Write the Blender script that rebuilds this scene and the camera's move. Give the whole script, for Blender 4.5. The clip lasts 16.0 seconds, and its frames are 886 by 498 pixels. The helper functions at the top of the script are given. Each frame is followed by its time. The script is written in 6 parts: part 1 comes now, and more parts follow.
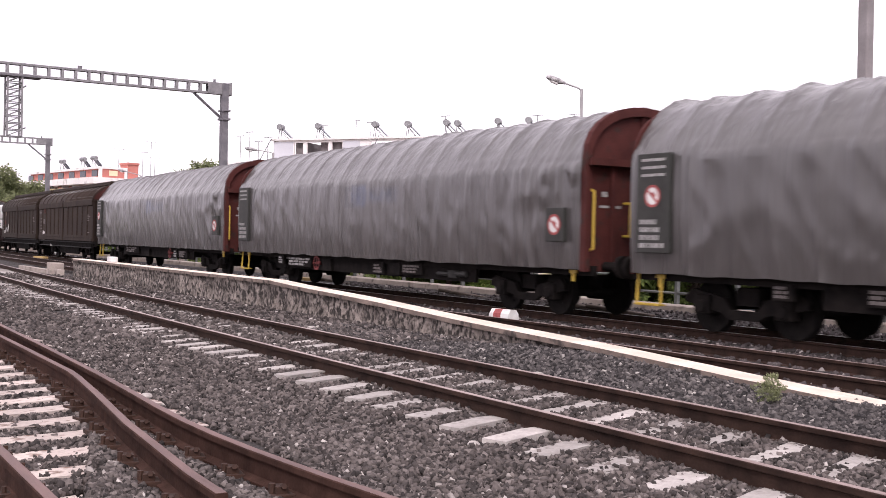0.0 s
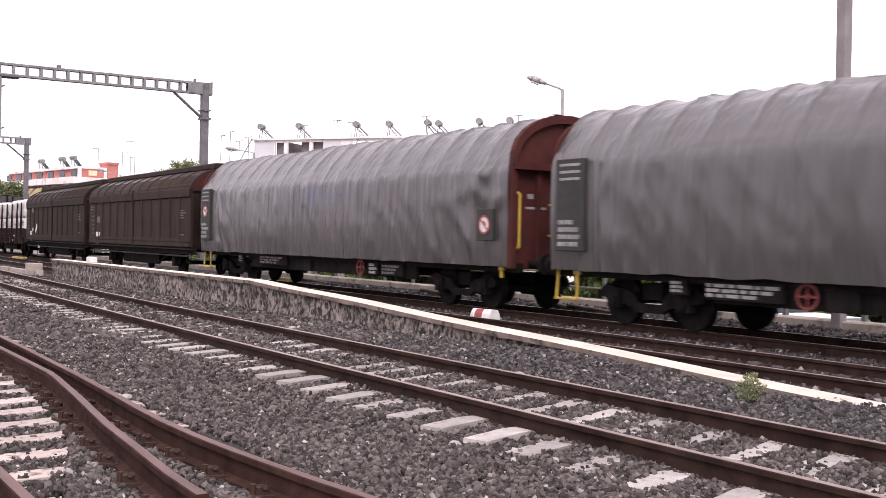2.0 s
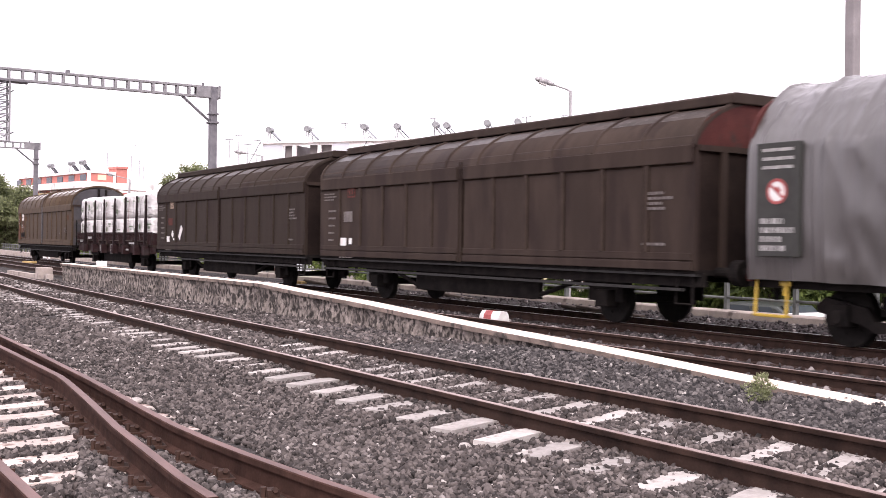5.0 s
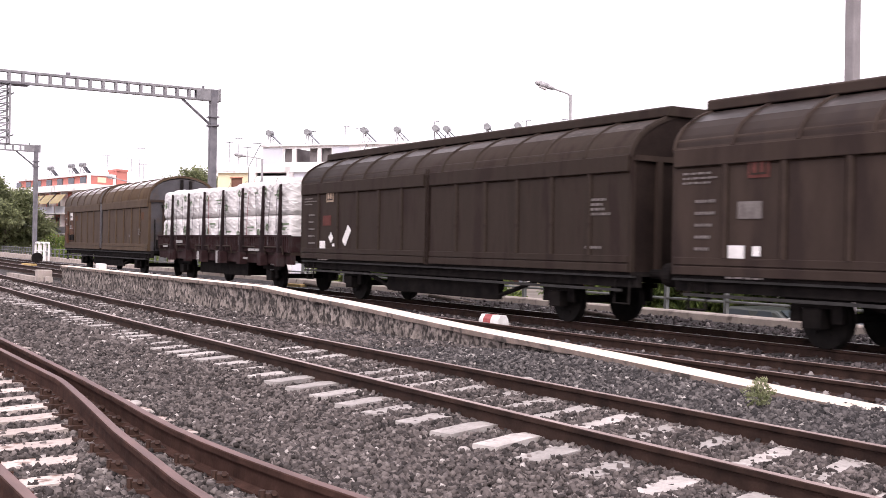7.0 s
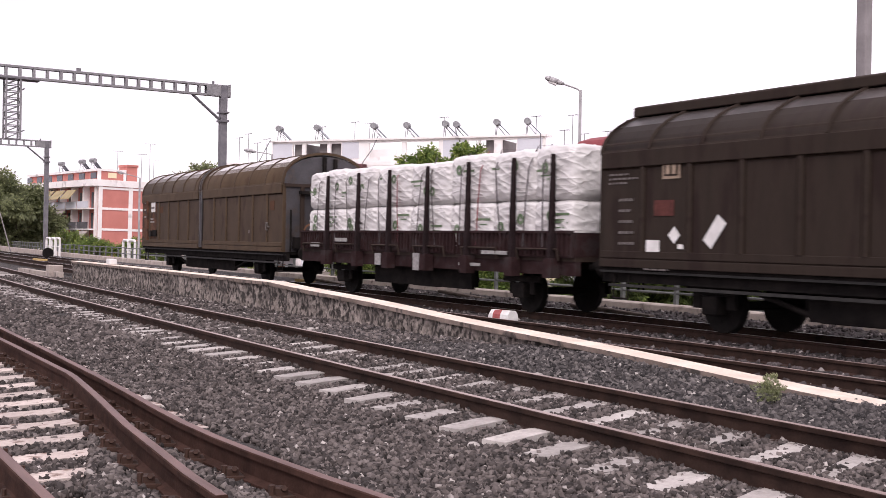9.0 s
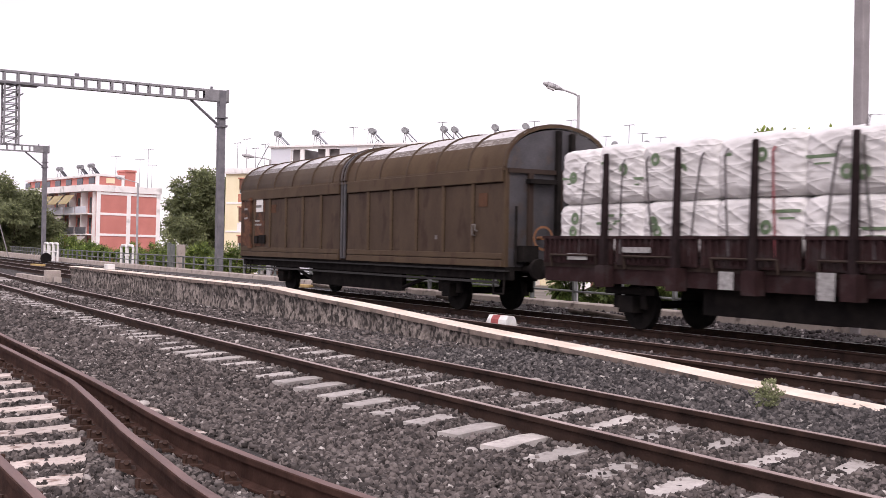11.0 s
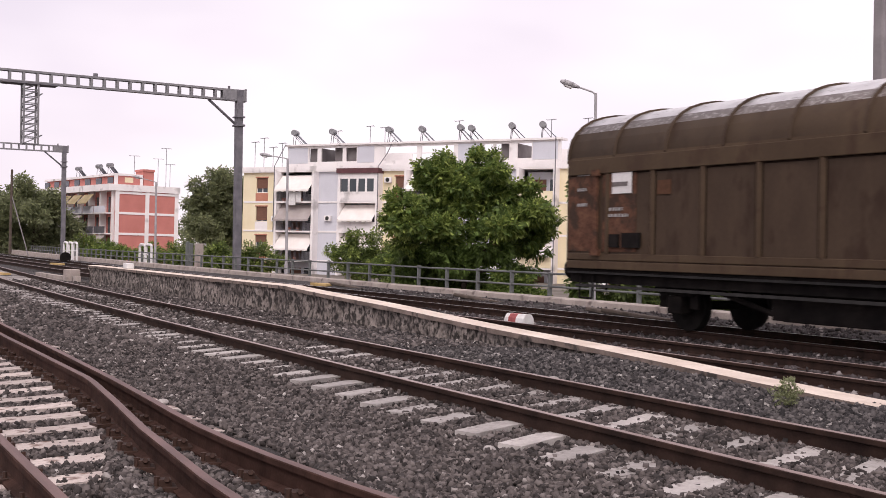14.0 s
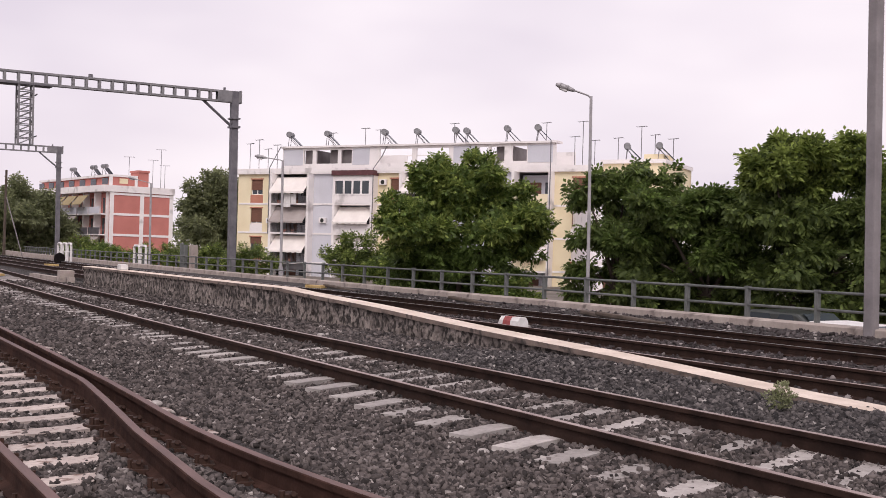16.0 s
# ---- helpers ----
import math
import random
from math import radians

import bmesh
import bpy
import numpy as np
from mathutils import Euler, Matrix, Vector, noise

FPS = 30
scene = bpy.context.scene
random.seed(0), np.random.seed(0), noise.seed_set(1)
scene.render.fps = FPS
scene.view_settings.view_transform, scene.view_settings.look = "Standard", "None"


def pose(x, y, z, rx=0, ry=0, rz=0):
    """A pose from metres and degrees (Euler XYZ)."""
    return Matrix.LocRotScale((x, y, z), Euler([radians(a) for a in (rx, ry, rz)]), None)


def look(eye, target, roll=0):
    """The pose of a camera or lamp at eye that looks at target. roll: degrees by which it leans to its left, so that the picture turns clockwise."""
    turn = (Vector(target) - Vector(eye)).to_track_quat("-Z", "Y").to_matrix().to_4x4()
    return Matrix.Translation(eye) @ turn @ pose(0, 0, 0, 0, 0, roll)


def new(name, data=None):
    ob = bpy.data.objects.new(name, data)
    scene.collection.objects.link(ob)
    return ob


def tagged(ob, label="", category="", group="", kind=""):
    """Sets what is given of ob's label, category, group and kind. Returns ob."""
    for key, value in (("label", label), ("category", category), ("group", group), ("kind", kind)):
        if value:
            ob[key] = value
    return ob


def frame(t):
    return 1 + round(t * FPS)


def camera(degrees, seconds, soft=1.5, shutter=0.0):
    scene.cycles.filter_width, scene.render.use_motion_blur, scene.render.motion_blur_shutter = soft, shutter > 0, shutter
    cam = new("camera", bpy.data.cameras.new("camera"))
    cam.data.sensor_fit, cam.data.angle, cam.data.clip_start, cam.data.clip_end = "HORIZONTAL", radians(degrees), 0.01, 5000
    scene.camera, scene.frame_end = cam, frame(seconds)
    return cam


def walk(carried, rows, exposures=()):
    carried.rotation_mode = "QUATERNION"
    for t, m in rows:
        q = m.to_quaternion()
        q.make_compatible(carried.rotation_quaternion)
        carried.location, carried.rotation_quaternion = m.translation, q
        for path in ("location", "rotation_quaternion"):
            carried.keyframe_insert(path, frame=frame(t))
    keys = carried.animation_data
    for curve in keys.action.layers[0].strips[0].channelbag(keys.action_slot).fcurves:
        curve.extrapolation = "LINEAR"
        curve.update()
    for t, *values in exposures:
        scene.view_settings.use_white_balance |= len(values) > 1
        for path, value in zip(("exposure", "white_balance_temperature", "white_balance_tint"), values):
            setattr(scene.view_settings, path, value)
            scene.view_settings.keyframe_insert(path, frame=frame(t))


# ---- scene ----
EYE = 1.41   # the camera's height over the ballast, which is z = 0
cam = camera(44.0, 16.0, soft=0.6, shutter=0.35)
walk(cam, [
    (0.0, pose(0, 0, EYE, 89.892, -1.754, 58.255)),
    (0.5, pose(0, 0, EYE, 89.841, -1.445, 58.162)),
    (1.0, pose(0, 0, EYE, 89.661, -1.565, 57.740)),
    (1.5, pose(0, 0, EYE, 89.821, -1.667, 57.515)),
    (2.0, pose(0, 0, EYE, 89.922, -1.723, 57.274)),
    (2.5, pose(0, 0, EYE, 90.145, -1.462, 57.322)),
    (3.0, pose(0, 0, EYE, 90.185, -1.688, 57.383)),
    (3.5, pose(0, 0, EYE, 90.048, -1.555, 57.404)),
    (4.0, pose(0, 0, EYE, 90.004, -1.581, 57.503)),
    (4.5, pose(0, 0, EYE, 89.835, -1.490, 57.505)),
    (5.0, pose(0, 0, EYE, 90.013, -1.371, 57.732)),
    (7.5, pose(0, 0, EYE, 90.212, -1.597, 57.709)),
    (8.0, pose(0, 0, EYE, 90.126, -1.802, 57.839)),
    (8.5, pose(0, 0, EYE, 90.063, -1.789, 58.057)),
    (9.0, pose(0, 0, EYE, 89.953, -1.572, 58.215)),
    (11.5, pose(0, 0, EYE, 90.263, -1.549, 58.126)),
    (12.0, pose(0, 0, EYE, 90.035, -1.353, 58.224)),
    (12.5, pose(0, 0, EYE, 90.021, -1.510, 58.291)),
    (13.0, pose(0, 0, EYE, 90.200, -1.677, 58.490)),
    (13.5, pose(0, 0, EYE, 90.325, -1.522, 58.778)),
    (14.0, pose(0, 0, EYE, 90.122, -1.459, 59.023)),
    (14.5, pose(0, 0, EYE, 90.098, -1.721, 58.818)),
    (15.0, pose(0, 0, EYE, 90.213, -1.853, 58.593)),
    (15.5, pose(0, 0, EYE, 90.206, -1.898, 58.485)),
    (16.0, pose(0, 0, EYE, 90.263, -1.713, 58.750)),
], exposures=[(0, 0.58, 6500, 16), (3.5, 0.60, 6500, 16), (4.3, 0.82, 6500, 16), (5, 0.98, 6500, 16), (7.5, 0.76, 6500, 16), (9, 0.42, 6500, 16), (11.5, 0.42, 6500, 16), (12.5, 0.54, 6550, 16), (13.5, 0.26, 6600, 15), (16, -0.06, 6600, 15)])

# how far the train has come along its track, by time
TRAIN = [(0, 0.00), (0.5, 4.50), (1, 9.23), (1.5, 13.74), (2, 18.30), (2.5, 22.57), (3, 26.91), (3.5, 31.10), (4, 35.28), (4.5, 39.27), (5, 43.25), (7.5, 60.90), (8, 64.25), (8.5, 67.40), (9, 70.64), (11.5, 85.93), (12, 88.93), (12.5, 91.69), (13, 94.58), (13.5, 97.38), (14, 100.17), (14.5, 102.93), (15, 105.84), (15.5, 108.72), (16, 111.60)]

# ---- light: a bright overcast sky ----
world = bpy.data.worlds.new("overcast_sky")
scene.world = world
world.use_nodes = True
wn, wl = world.node_tree.nodes, world.node_tree.links
sky = wn.new("ShaderNodeTexSky")
sky.sky_type = "NISHITA"
sky.sun_disc = False
sky.sun_elevation, sky.sun_rotation = radians(48), radians(124)
sky.dust_density = 4.0
coord = wn.new("ShaderNodeTexCoord")
stretch = wn.new("ShaderNodeMapping")
stretch.inputs["Scale"].default_value = (1.0, 1.0, 2.6)
cloud = wn.new("ShaderNodeTexNoise")
cloud.inputs["Scale"].default_value, cloud.inputs["Detail"].default_value = 1.6, 4
ramp = wn.new("ShaderNodeValToRGB")
ramp.color_ramp.elements[0].position, ramp.color_ramp.elements[1].position = 0.34, 0.62
ramp.color_ramp.elements[0].color = (8.2, 7.5, 8.5, 1)
ramp.color_ramp.elements[1].color = (11.6, 10.9, 11.3, 1)
blend = wn.new("ShaderNodeMixRGB")
blend.inputs[0].default_value = 0.9
wl.new(coord.outputs["Generated"], stretch.inputs["Vector"])
wl.new(stretch.outputs["Vector"], cloud.inputs["Vector"])
wl.new(cloud.outputs["Fac"], ramp.inputs[0])
wl.new(sky.outputs[0], blend.inputs[1])
wl.new(ramp.outputs[0], blend.inputs[2])
wl.new(blend.outputs[0], wn["Background"].inputs[0])
wn["Background"].inputs[1].default_value = 0.1
sun = new("sun", bpy.data.lights.new("sun", "SUN"))
sun.data.energy, sun.data.angle, sun.data.color = 1.7, radians(34), (1, 0.96, 0.92)
sun.matrix_world = look((0, 0, 50), (-34, 23, 6))


# ---- materials ----
def surf(name, a, b, scale=3.0, rough=0.8, metal=0.0, bump=0.3, fine=40.0, grain=0.25, spots=None, stretch=(1, 1, 1), depth=0.01, vary=0.0, spec=0.4):
    """Two tones mixed by a coarse and a fine noise; bump from the fine one; vary: brightness that differs from piece to piece."""
    m = bpy.data.materials.new(name)
    m.use_nodes = True
    n, l = m.node_tree.nodes, m.node_tree.links
    p = n["Principled BSDF"]
    p.inputs["Roughness"].default_value, p.inputs["Metallic"].default_value = rough, metal
    p.inputs["Specular IOR Level"].default_value = spec
    tc, mp = n.new("ShaderNodeTexCoord"), n.new("ShaderNodeMapping")
    mp.inputs["Scale"].default_value = stretch
    l.new(tc.outputs["Object"], mp.inputs["Vector"])
    big, small = n.new("ShaderNodeTexNoise"), n.new("ShaderNodeTexNoise")
    for t, s, d in ((big, scale, 4), (small, fine, 3)):
        t.inputs["Scale"].default_value, t.inputs["Detail"].default_value = s, d
        l.new(mp.outputs["Vector"], t.inputs["Vector"])
    r = n.new("ShaderNodeValToRGB")
    r.color_ramp.elements[0].position, r.color_ramp.elements[1].position = 0.32, 0.68
    r.color_ramp.elements[0].color, r.color_ramp.elements[1].color = (*a, 1), (*b, 1)
    l.new(big.outputs["Fac"], r.inputs[0])
    out = r.outputs[0]
    if spots:
        colour, size, much = spots
        sn, sr, sm = n.new("ShaderNodeTexNoise"), n.new("ShaderNodeValToRGB"), n.new("ShaderNodeMixRGB")
        sn.inputs["Scale"].default_value, sn.inputs["Detail"].default_value = size, 6
        sr.color_ramp.elements[0].position, sr.color_ramp.elements[1].position = 1 - much - 0.06, 1 - much + 0.06
        sm.inputs[2].default_value = (*colour, 1)
        l.new(mp.outputs["Vector"], sn.inputs["Vector"])
        l.new(sn.outputs["Fac"], sr.inputs[0])
        l.new(sr.outputs[0], sm.inputs[0])
        l.new(out, sm.inputs[1])
        out = sm.outputs[0]
    h = n.new("ShaderNodeHueSaturation")
    mr = n.new("ShaderNodeMapRange")
    mr.inputs["To Min"].default_value, mr.inputs["To Max"].default_value = 1 - grain, 1 + grain
    l.new(small.outputs["Fac"], mr.inputs["Value"])
    value = mr.outputs[0]
    if vary:
        info, vr, mul = n.new("ShaderNodeObjectInfo"), n.new("ShaderNodeMapRange"), n.new("ShaderNodeMath")
        vr.inputs["To Min"].default_value, vr.inputs["To Max"].default_value = 1 - vary, 1 + vary
        l.new(info.outputs["Random"], vr.inputs["Value"])
        mul.operation = "MULTIPLY"
        l.new(vr.outputs[0], mul.inputs[0])
        l.new(value, mul.inputs[1])
        value = mul.outputs[0]
    l.new(value, h.inputs["Value"])
    l.new(out, h.inputs["Color"])
    l.new(h.outputs[0], p.inputs["Base Color"])
    if bump:
        bp = n.new("ShaderNodeBump")
        bp.inputs["Strength"].default_value, bp.inputs["Distance"].default_value = bump, depth
        l.new(small.outputs["Fac"], bp.inputs["Height"])
        l.new(bp.outputs[0], p.inputs["Normal"])
    return m


def folds(m, patterns):
    """Crisp creases of a sheet: ridged, stretched noises as bump; patterns of (turn about y, across, along, depth)."""
    n, l = m.node_tree.nodes, m.node_tree.links
    p = n["Principled BSDF"]
    old = p.inputs["Normal"].links[0].from_socket if p.inputs["Normal"].links else None
    for turn, across, along, depth in patterns:
        tc, mp, tx = n.new("ShaderNodeTexCoord"), n.new("ShaderNodeMapping"), n.new("ShaderNodeTexNoise")
        spin = n.new("ShaderNodeMapping")
        spin.inputs["Rotation"].default_value = (0, radians(turn), 0)
        mp.inputs["Scale"].default_value = (across, across * 0.5, along)
        tx.inputs["Scale"].default_value, tx.inputs["Detail"].default_value = 1.0, 2.0
        l.new(tc.outputs["Object"], spin.inputs["Vector"])
        l.new(spin.outputs["Vector"], mp.inputs["Vector"])
        l.new(mp.outputs["Vector"], tx.inputs["Vector"])
        off, size, near, sharp = (n.new("ShaderNodeMath") for k in range(4))
        off.operation, off.inputs[1].default_value = "SUBTRACT", 0.5
        size.operation = "ABSOLUTE"
        near.operation, near.inputs[1].default_value, near.inputs[2].default_value, near.use_clamp = "MULTIPLY_ADD", -7.0, 1.0, True
        sharp.operation, sharp.inputs[1].default_value = "POWER", 2.0
        l.new(tx.outputs["Fac"], off.inputs[0])
        l.new(off.outputs[0], size.inputs[0])
        l.new(size.outputs[0], near.inputs[0])
        l.new(near.outputs[0], sharp.inputs[0])
        bp = n.new("ShaderNodeBump")
        bp.inputs["Strength"].default_value, bp.inputs["Distance"].default_value = 1.0, depth
        l.new(sharp.outputs[0], bp.inputs["Height"])
        if old is not None:
            l.new(old, bp.inputs["Normal"])
        old = bp.outputs[0]
    l.new(old, p.inputs["Normal"])
    return m


def islands(name, tones, rough=0.9, through_light=0.0):
    """Each separate stone or leaf of a joined mesh takes its own tone."""
    m = bpy.data.materials.new(name)
    m.use_nodes = True
    n, l = m.node_tree.nodes, m.node_tree.links
    p = n["Principled BSDF"]
    p.inputs["Roughness"].default_value = rough
    p.inputs["Specular IOR Level"].default_value = 0.25
    g, r = n.new("ShaderNodeNewGeometry"), n.new("ShaderNodeValToRGB")
    while len(r.color_ramp.elements) < len(tones):
        r.color_ramp.elements.new(0.5)
    for e, (pos, c) in zip(r.color_ramp.elements, tones):
        e.position, e.color = pos, (*c, 1)
    l.new(g.outputs["Random Per Island"], r.inputs[0])
    l.new(r.outputs[0], p.inputs["Base Color"])
    if through_light:
        tr, mx = n.new("ShaderNodeBsdfTranslucent"), n.new("ShaderNodeMixShader")
        mx.inputs[0].default_value = through_light
        l.new(r.outputs[0], tr.inputs["Color"])
        l.new(p.outputs[0], mx.inputs[1])
        l.new(tr.outputs[0], mx.inputs[2])
        l.new(mx.outputs[0], n["Material Output"].inputs["Surface"])
    return m


def glass(name, tint=(0.05, 0.06, 0.07)):
    m = bpy.data.materials.new(name)
    m.use_nodes = True
    p = m.node_tree.nodes["Principled BSDF"]
    p.inputs["Base Color"].default_value = (*tint, 1)
    p.inputs["Roughness"].default_value = 0.08
    return m


STONESDARK = islands("sooty_stones", [(0.0, (0.025, 0.02, 0.02)), (0.4, (0.05, 0.041, 0.042)), (0.9, (0.10, 0.085, 0.085)), (0.98, (0.3, 0.27, 0.26))])
BALLAST = surf("ballast", (0.024, 0.020, 0.019), (0.052, 0.045, 0.043), 1.2, 0.95, bump=1.0, fine=22, grain=0.7, spots=((0.2, 0.19, 0.18), 26, 0.3), depth=0.06)
STONES = islands("ballast_stones", [(0.0, (0.022, 0.0185, 0.0178)), (0.35, (0.060, 0.0505, 0.048)), (0.75, (0.118, 0.099, 0.094)), (0.975, (0.18, 0.154, 0.146)), (1.0, (0.46, 0.42, 0.40))])
SHOULDER = islands("blue_black_stones", [(0.0, (0.016, 0.0145, 0.015)), (0.35, (0.042, 0.0372, 0.0375)), (0.75, (0.090, 0.080, 0.079)), (0.975, (0.15, 0.134, 0.130)), (1.0, (0.40, 0.37, 0.35))])
RAIL = surf("rusty_rail", (0.029, 0.0155, 0.0125), (0.062, 0.033, 0.026), 5, 0.85, spec=0.06, bump=0.3, fine=50, grain=0.3)
RAILDARK = surf("dark_greasy_rail", (0.02, 0.012, 0.010), (0.046, 0.027, 0.021), 5, 0.8, spec=0.1, bump=0.3, fine=50, grain=0.3)
RAILTOP = surf("worn_rail_head", (0.27, 0.195, 0.18), (0.42, 0.325, 0.305), 4, 0.45, metal=0.4, bump=0.1, fine=60, stretch=(0.3, 3, 1))
RUSTTOP = surf("red_brown_rail_head", (0.095, 0.052, 0.045), (0.165, 0.095, 0.083), 4, 0.55, metal=0.2, bump=0.1, fine=60, stretch=(0.3, 3, 1))
SHINY = surf("polished_rail_head", (0.45, 0.44, 0.45), (0.6, 0.58, 0.58), 3, 0.3, metal=0.9, bump=0.05)
SLEEPER = surf("concrete_sleeper", (0.27, 0.244, 0.230), (0.43, 0.394, 0.377), 4, 0.9, bump=0.4, fine=45, grain=0.25, spots=((0.16, 0.135, 0.125), 9, 0.36), vary=0.2)
OLDSLEEPER = surf("weathered_sleeper", (0.36, 0.30, 0.275), (0.52, 0.445, 0.41), 3, 0.9, bump=0.5, fine=40, grain=0.3, spots=((0.15, 0.09, 0.07), 7, 0.4), vary=0.15)
FASTENER = surf("rusty_fastening", (0.020, 0.010, 0.008), (0.058, 0.028, 0.019), 14, 0.85)
STONEWALL = surf("blackened_platform_wall", (0.13, 0.108, 0.097), (0.34, 0.29, 0.26), 2.4, 0.95, bump=1.0, fine=17, grain=0.7, spots=((0.040, 0.033, 0.030), 9.5, 0.485), stretch=(1.0, 1, 0.8), depth=0.035)
COPING = surf("pale_coping", (0.55, 0.455, 0.385), (0.70, 0.60, 0.52), 2.5, 0.9, bump=0.3, fine=30, grain=0.12, spots=((0.5, 0.4, 0.35), 5, 0.32))
TANEDGE = surf("tan_edge", (0.17, 0.13, 0.11), (0.27, 0.21, 0.18), 3, 0.9, bump=0.5, fine=20, grain=0.3, spots=((0.06, 0.05, 0.045), 5, 0.4))
KERB = surf("pinkish_concrete", (0.29, 0.245, 0.22), (0.42, 0.36, 0.325), 1.5, 0.9, bump=0.4, fine=25, grain=0.2, spots=((0.16, 0.13, 0.12), 2.5, 0.36))
GALV = surf("dull_green_grey_paint", (0.115, 0.125, 0.12), (0.175, 0.18, 0.175), 4, 0.6, metal=0.3, fine=60, grain=0.12)
STEEL = surf("galvanised_steel", (0.13, 0.125, 0.14), (0.20, 0.19, 0.205), 3, 0.6, metal=0.4, fine=40, grain=0.12)
MAST = surf("grey_mast_paint", (0.20, 0.18, 0.185), (0.28, 0.255, 0.26), 2, 0.7, metal=0.1, fine=30, grain=0.12)
TARP = surf("grey_tarpaulin", (0.051, 0.046, 0.0455), (0.063, 0.057, 0.0565), 0.7, 0.30, bump=0.08, fine=26, grain=0.06, spots=((0.070, 0.0635, 0.0625), 2.2, 0.36), stretch=(1.6, 1, 0.22), depth=0.012, spec=0.75)
TARP.node_tree.nodes["Principled BSDF"].inputs["Coat Weight"].default_value = 0.5   # wet-looking plastic coating
TARP.node_tree.nodes["Principled BSDF"].inputs["Coat Roughness"].default_value = 0.2
folds(TARP, [(2, 1.6, 0.05, 0.020), (-3, 0.9, 0.05, 0.016), (1, 3.6, 0.12, 0.010)])


def stamp(m, colour, x0, x1, z0, z1, soft, worn, strength):
    """Print a worn rectangle of ink into a sheet, on its near side; worn: how patchy the ink is."""
    n, l = m.node_tree.nodes, m.node_tree.links
    p = n["Principled BSDF"]
    old = p.inputs["Base Color"].links[0].from_socket
    tc, xyz, tx, mix = n.new("ShaderNodeTexCoord"), n.new("ShaderNodeSeparateXYZ"), n.new("ShaderNodeTexNoise"), n.new("ShaderNodeMixRGB")
    l.new(tc.outputs["Object"], xyz.inputs[0])
    l.new(tc.outputs["Object"], tx.inputs["Vector"])
    tx.inputs["Scale"].default_value, tx.inputs["Detail"].default_value = 4.5, 3
    mask = None
    for axis, at, sign in (("X", x0, 1), ("X", x1, -1), ("Z", z0, 1), ("Z", z1, -1), ("Y", 0, -1)):
        r = n.new("ShaderNodeMapRange")
        r.inputs["From Min"].default_value, r.inputs["From Max"].default_value = at - sign * soft, at + sign * soft
        l.new(xyz.outputs[axis], r.inputs["Value"])
        if mask is None:
            mask = r.outputs[0]
        else:
            k = n.new("ShaderNodeMath")
            k.operation = "MULTIPLY"
            l.new(mask, k.inputs[0])
            l.new(r.outputs[0], k.inputs[1])
            mask = k.outputs[0]
    patch, k = n.new("ShaderNodeMapRange"), n.new("ShaderNodeMath")
    patch.inputs["From Min"].default_value, patch.inputs["From Max"].default_value = 0.5 - 0.25, 0.5 + 0.15
    patch.inputs["To Min"].default_value, patch.inputs["To Max"].default_value = strength * (1 - worn), strength
    k.operation = "MULTIPLY"
    l.new(tx.outputs["Fac"], patch.inputs["Value"])
    l.new(mask, k.inputs[0])
    l.new(patch.outputs[0], k.inputs[1])
    l.new(k.outputs[0], mix.inputs[0])
    l.new(old, mix.inputs[1])
    mix.inputs[2].default_value = (*colour, 1)
    l.new(mix.outputs[0], p.inputs["Base Color"])


stamp(TARP, (0.034, 0.058, 0.125), -0.72, 0.15, 2.36, 2.92, 0.06, 0.6, 0.6)
stamp(TARP, (0.036, 0.058, 0.115), 0.1, 1.9, 2.48, 2.78, 0.10, 0.8, 0.5)
for x0, x1, z0, z1 in ((-1.12, -0.86, 2.34, 2.92), (-0.90, -0.58, 2.34, 2.47), (-0.90, -0.64, 2.78, 2.92)):
    stamp(TARP, (0.005, 0.005, 0.007), x0, x1, z0, z1, 0.015, 0.3, 0.95)
MAROON = surf("maroon_wagon_paint", (0.052, 0.016, 0.015), (0.078, 0.024, 0.021), 2.5, 0.7, spec=0.12, fine=40, grain=0.2, spots=((0.04, 0.025, 0.022), 3, 0.38))
BROWN = surf("dirty_brown_paint", (0.031, 0.0212, 0.0172), (0.045, 0.031, 0.025), 1.6, 0.7, spec=0.12, fine=30, grain=0.16, bump=0.15, spots=((0.027, 0.0178, 0.0155), 1.2, 0.42), stretch=(1.5, 1, 0.4))
OCHRE = surf("faded_ochre_brown_paint", (0.060, 0.039, 0.0245), (0.078, 0.052, 0.032), 1.2, 0.66, spec=0.15, fine=24, grain=0.14, bump=0.15, spots=((0.055, 0.033, 0.021), 2.2, 0.40), stretch=(1.2, 1, 0.7))
ROOF = surf("bare_wagon_roof", (0.022, 0.0155, 0.013), (0.050, 0.037, 0.033), 3.4, 0.40, metal=0.0, fine=18, grain=0.3, bump=0.35, spots=((0.085, 0.072, 0.068), 9.0, 0.36), spec=0.35)
BLACK = surf("sooty_underframe", (0.008, 0.007, 0.007), (0.018, 0.015, 0.014), 4, 0.85, fine=30, spec=0.06)
# pale tone stands for the sky reflected on the ribbed roof's top
ROOFTOP = surf("sky_reflection_roof_sheet", (0.50, 0.48, 0.48), (0.68, 0.66, 0.66), 2.0, 0.3, metal=0.6, fine=20, grain=0.1, bump=0.1, spots=((0.16, 0.13, 0.12), 9, 0.34))
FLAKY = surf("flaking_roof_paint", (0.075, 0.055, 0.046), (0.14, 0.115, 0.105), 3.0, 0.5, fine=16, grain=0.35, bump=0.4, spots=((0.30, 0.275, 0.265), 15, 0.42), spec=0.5)
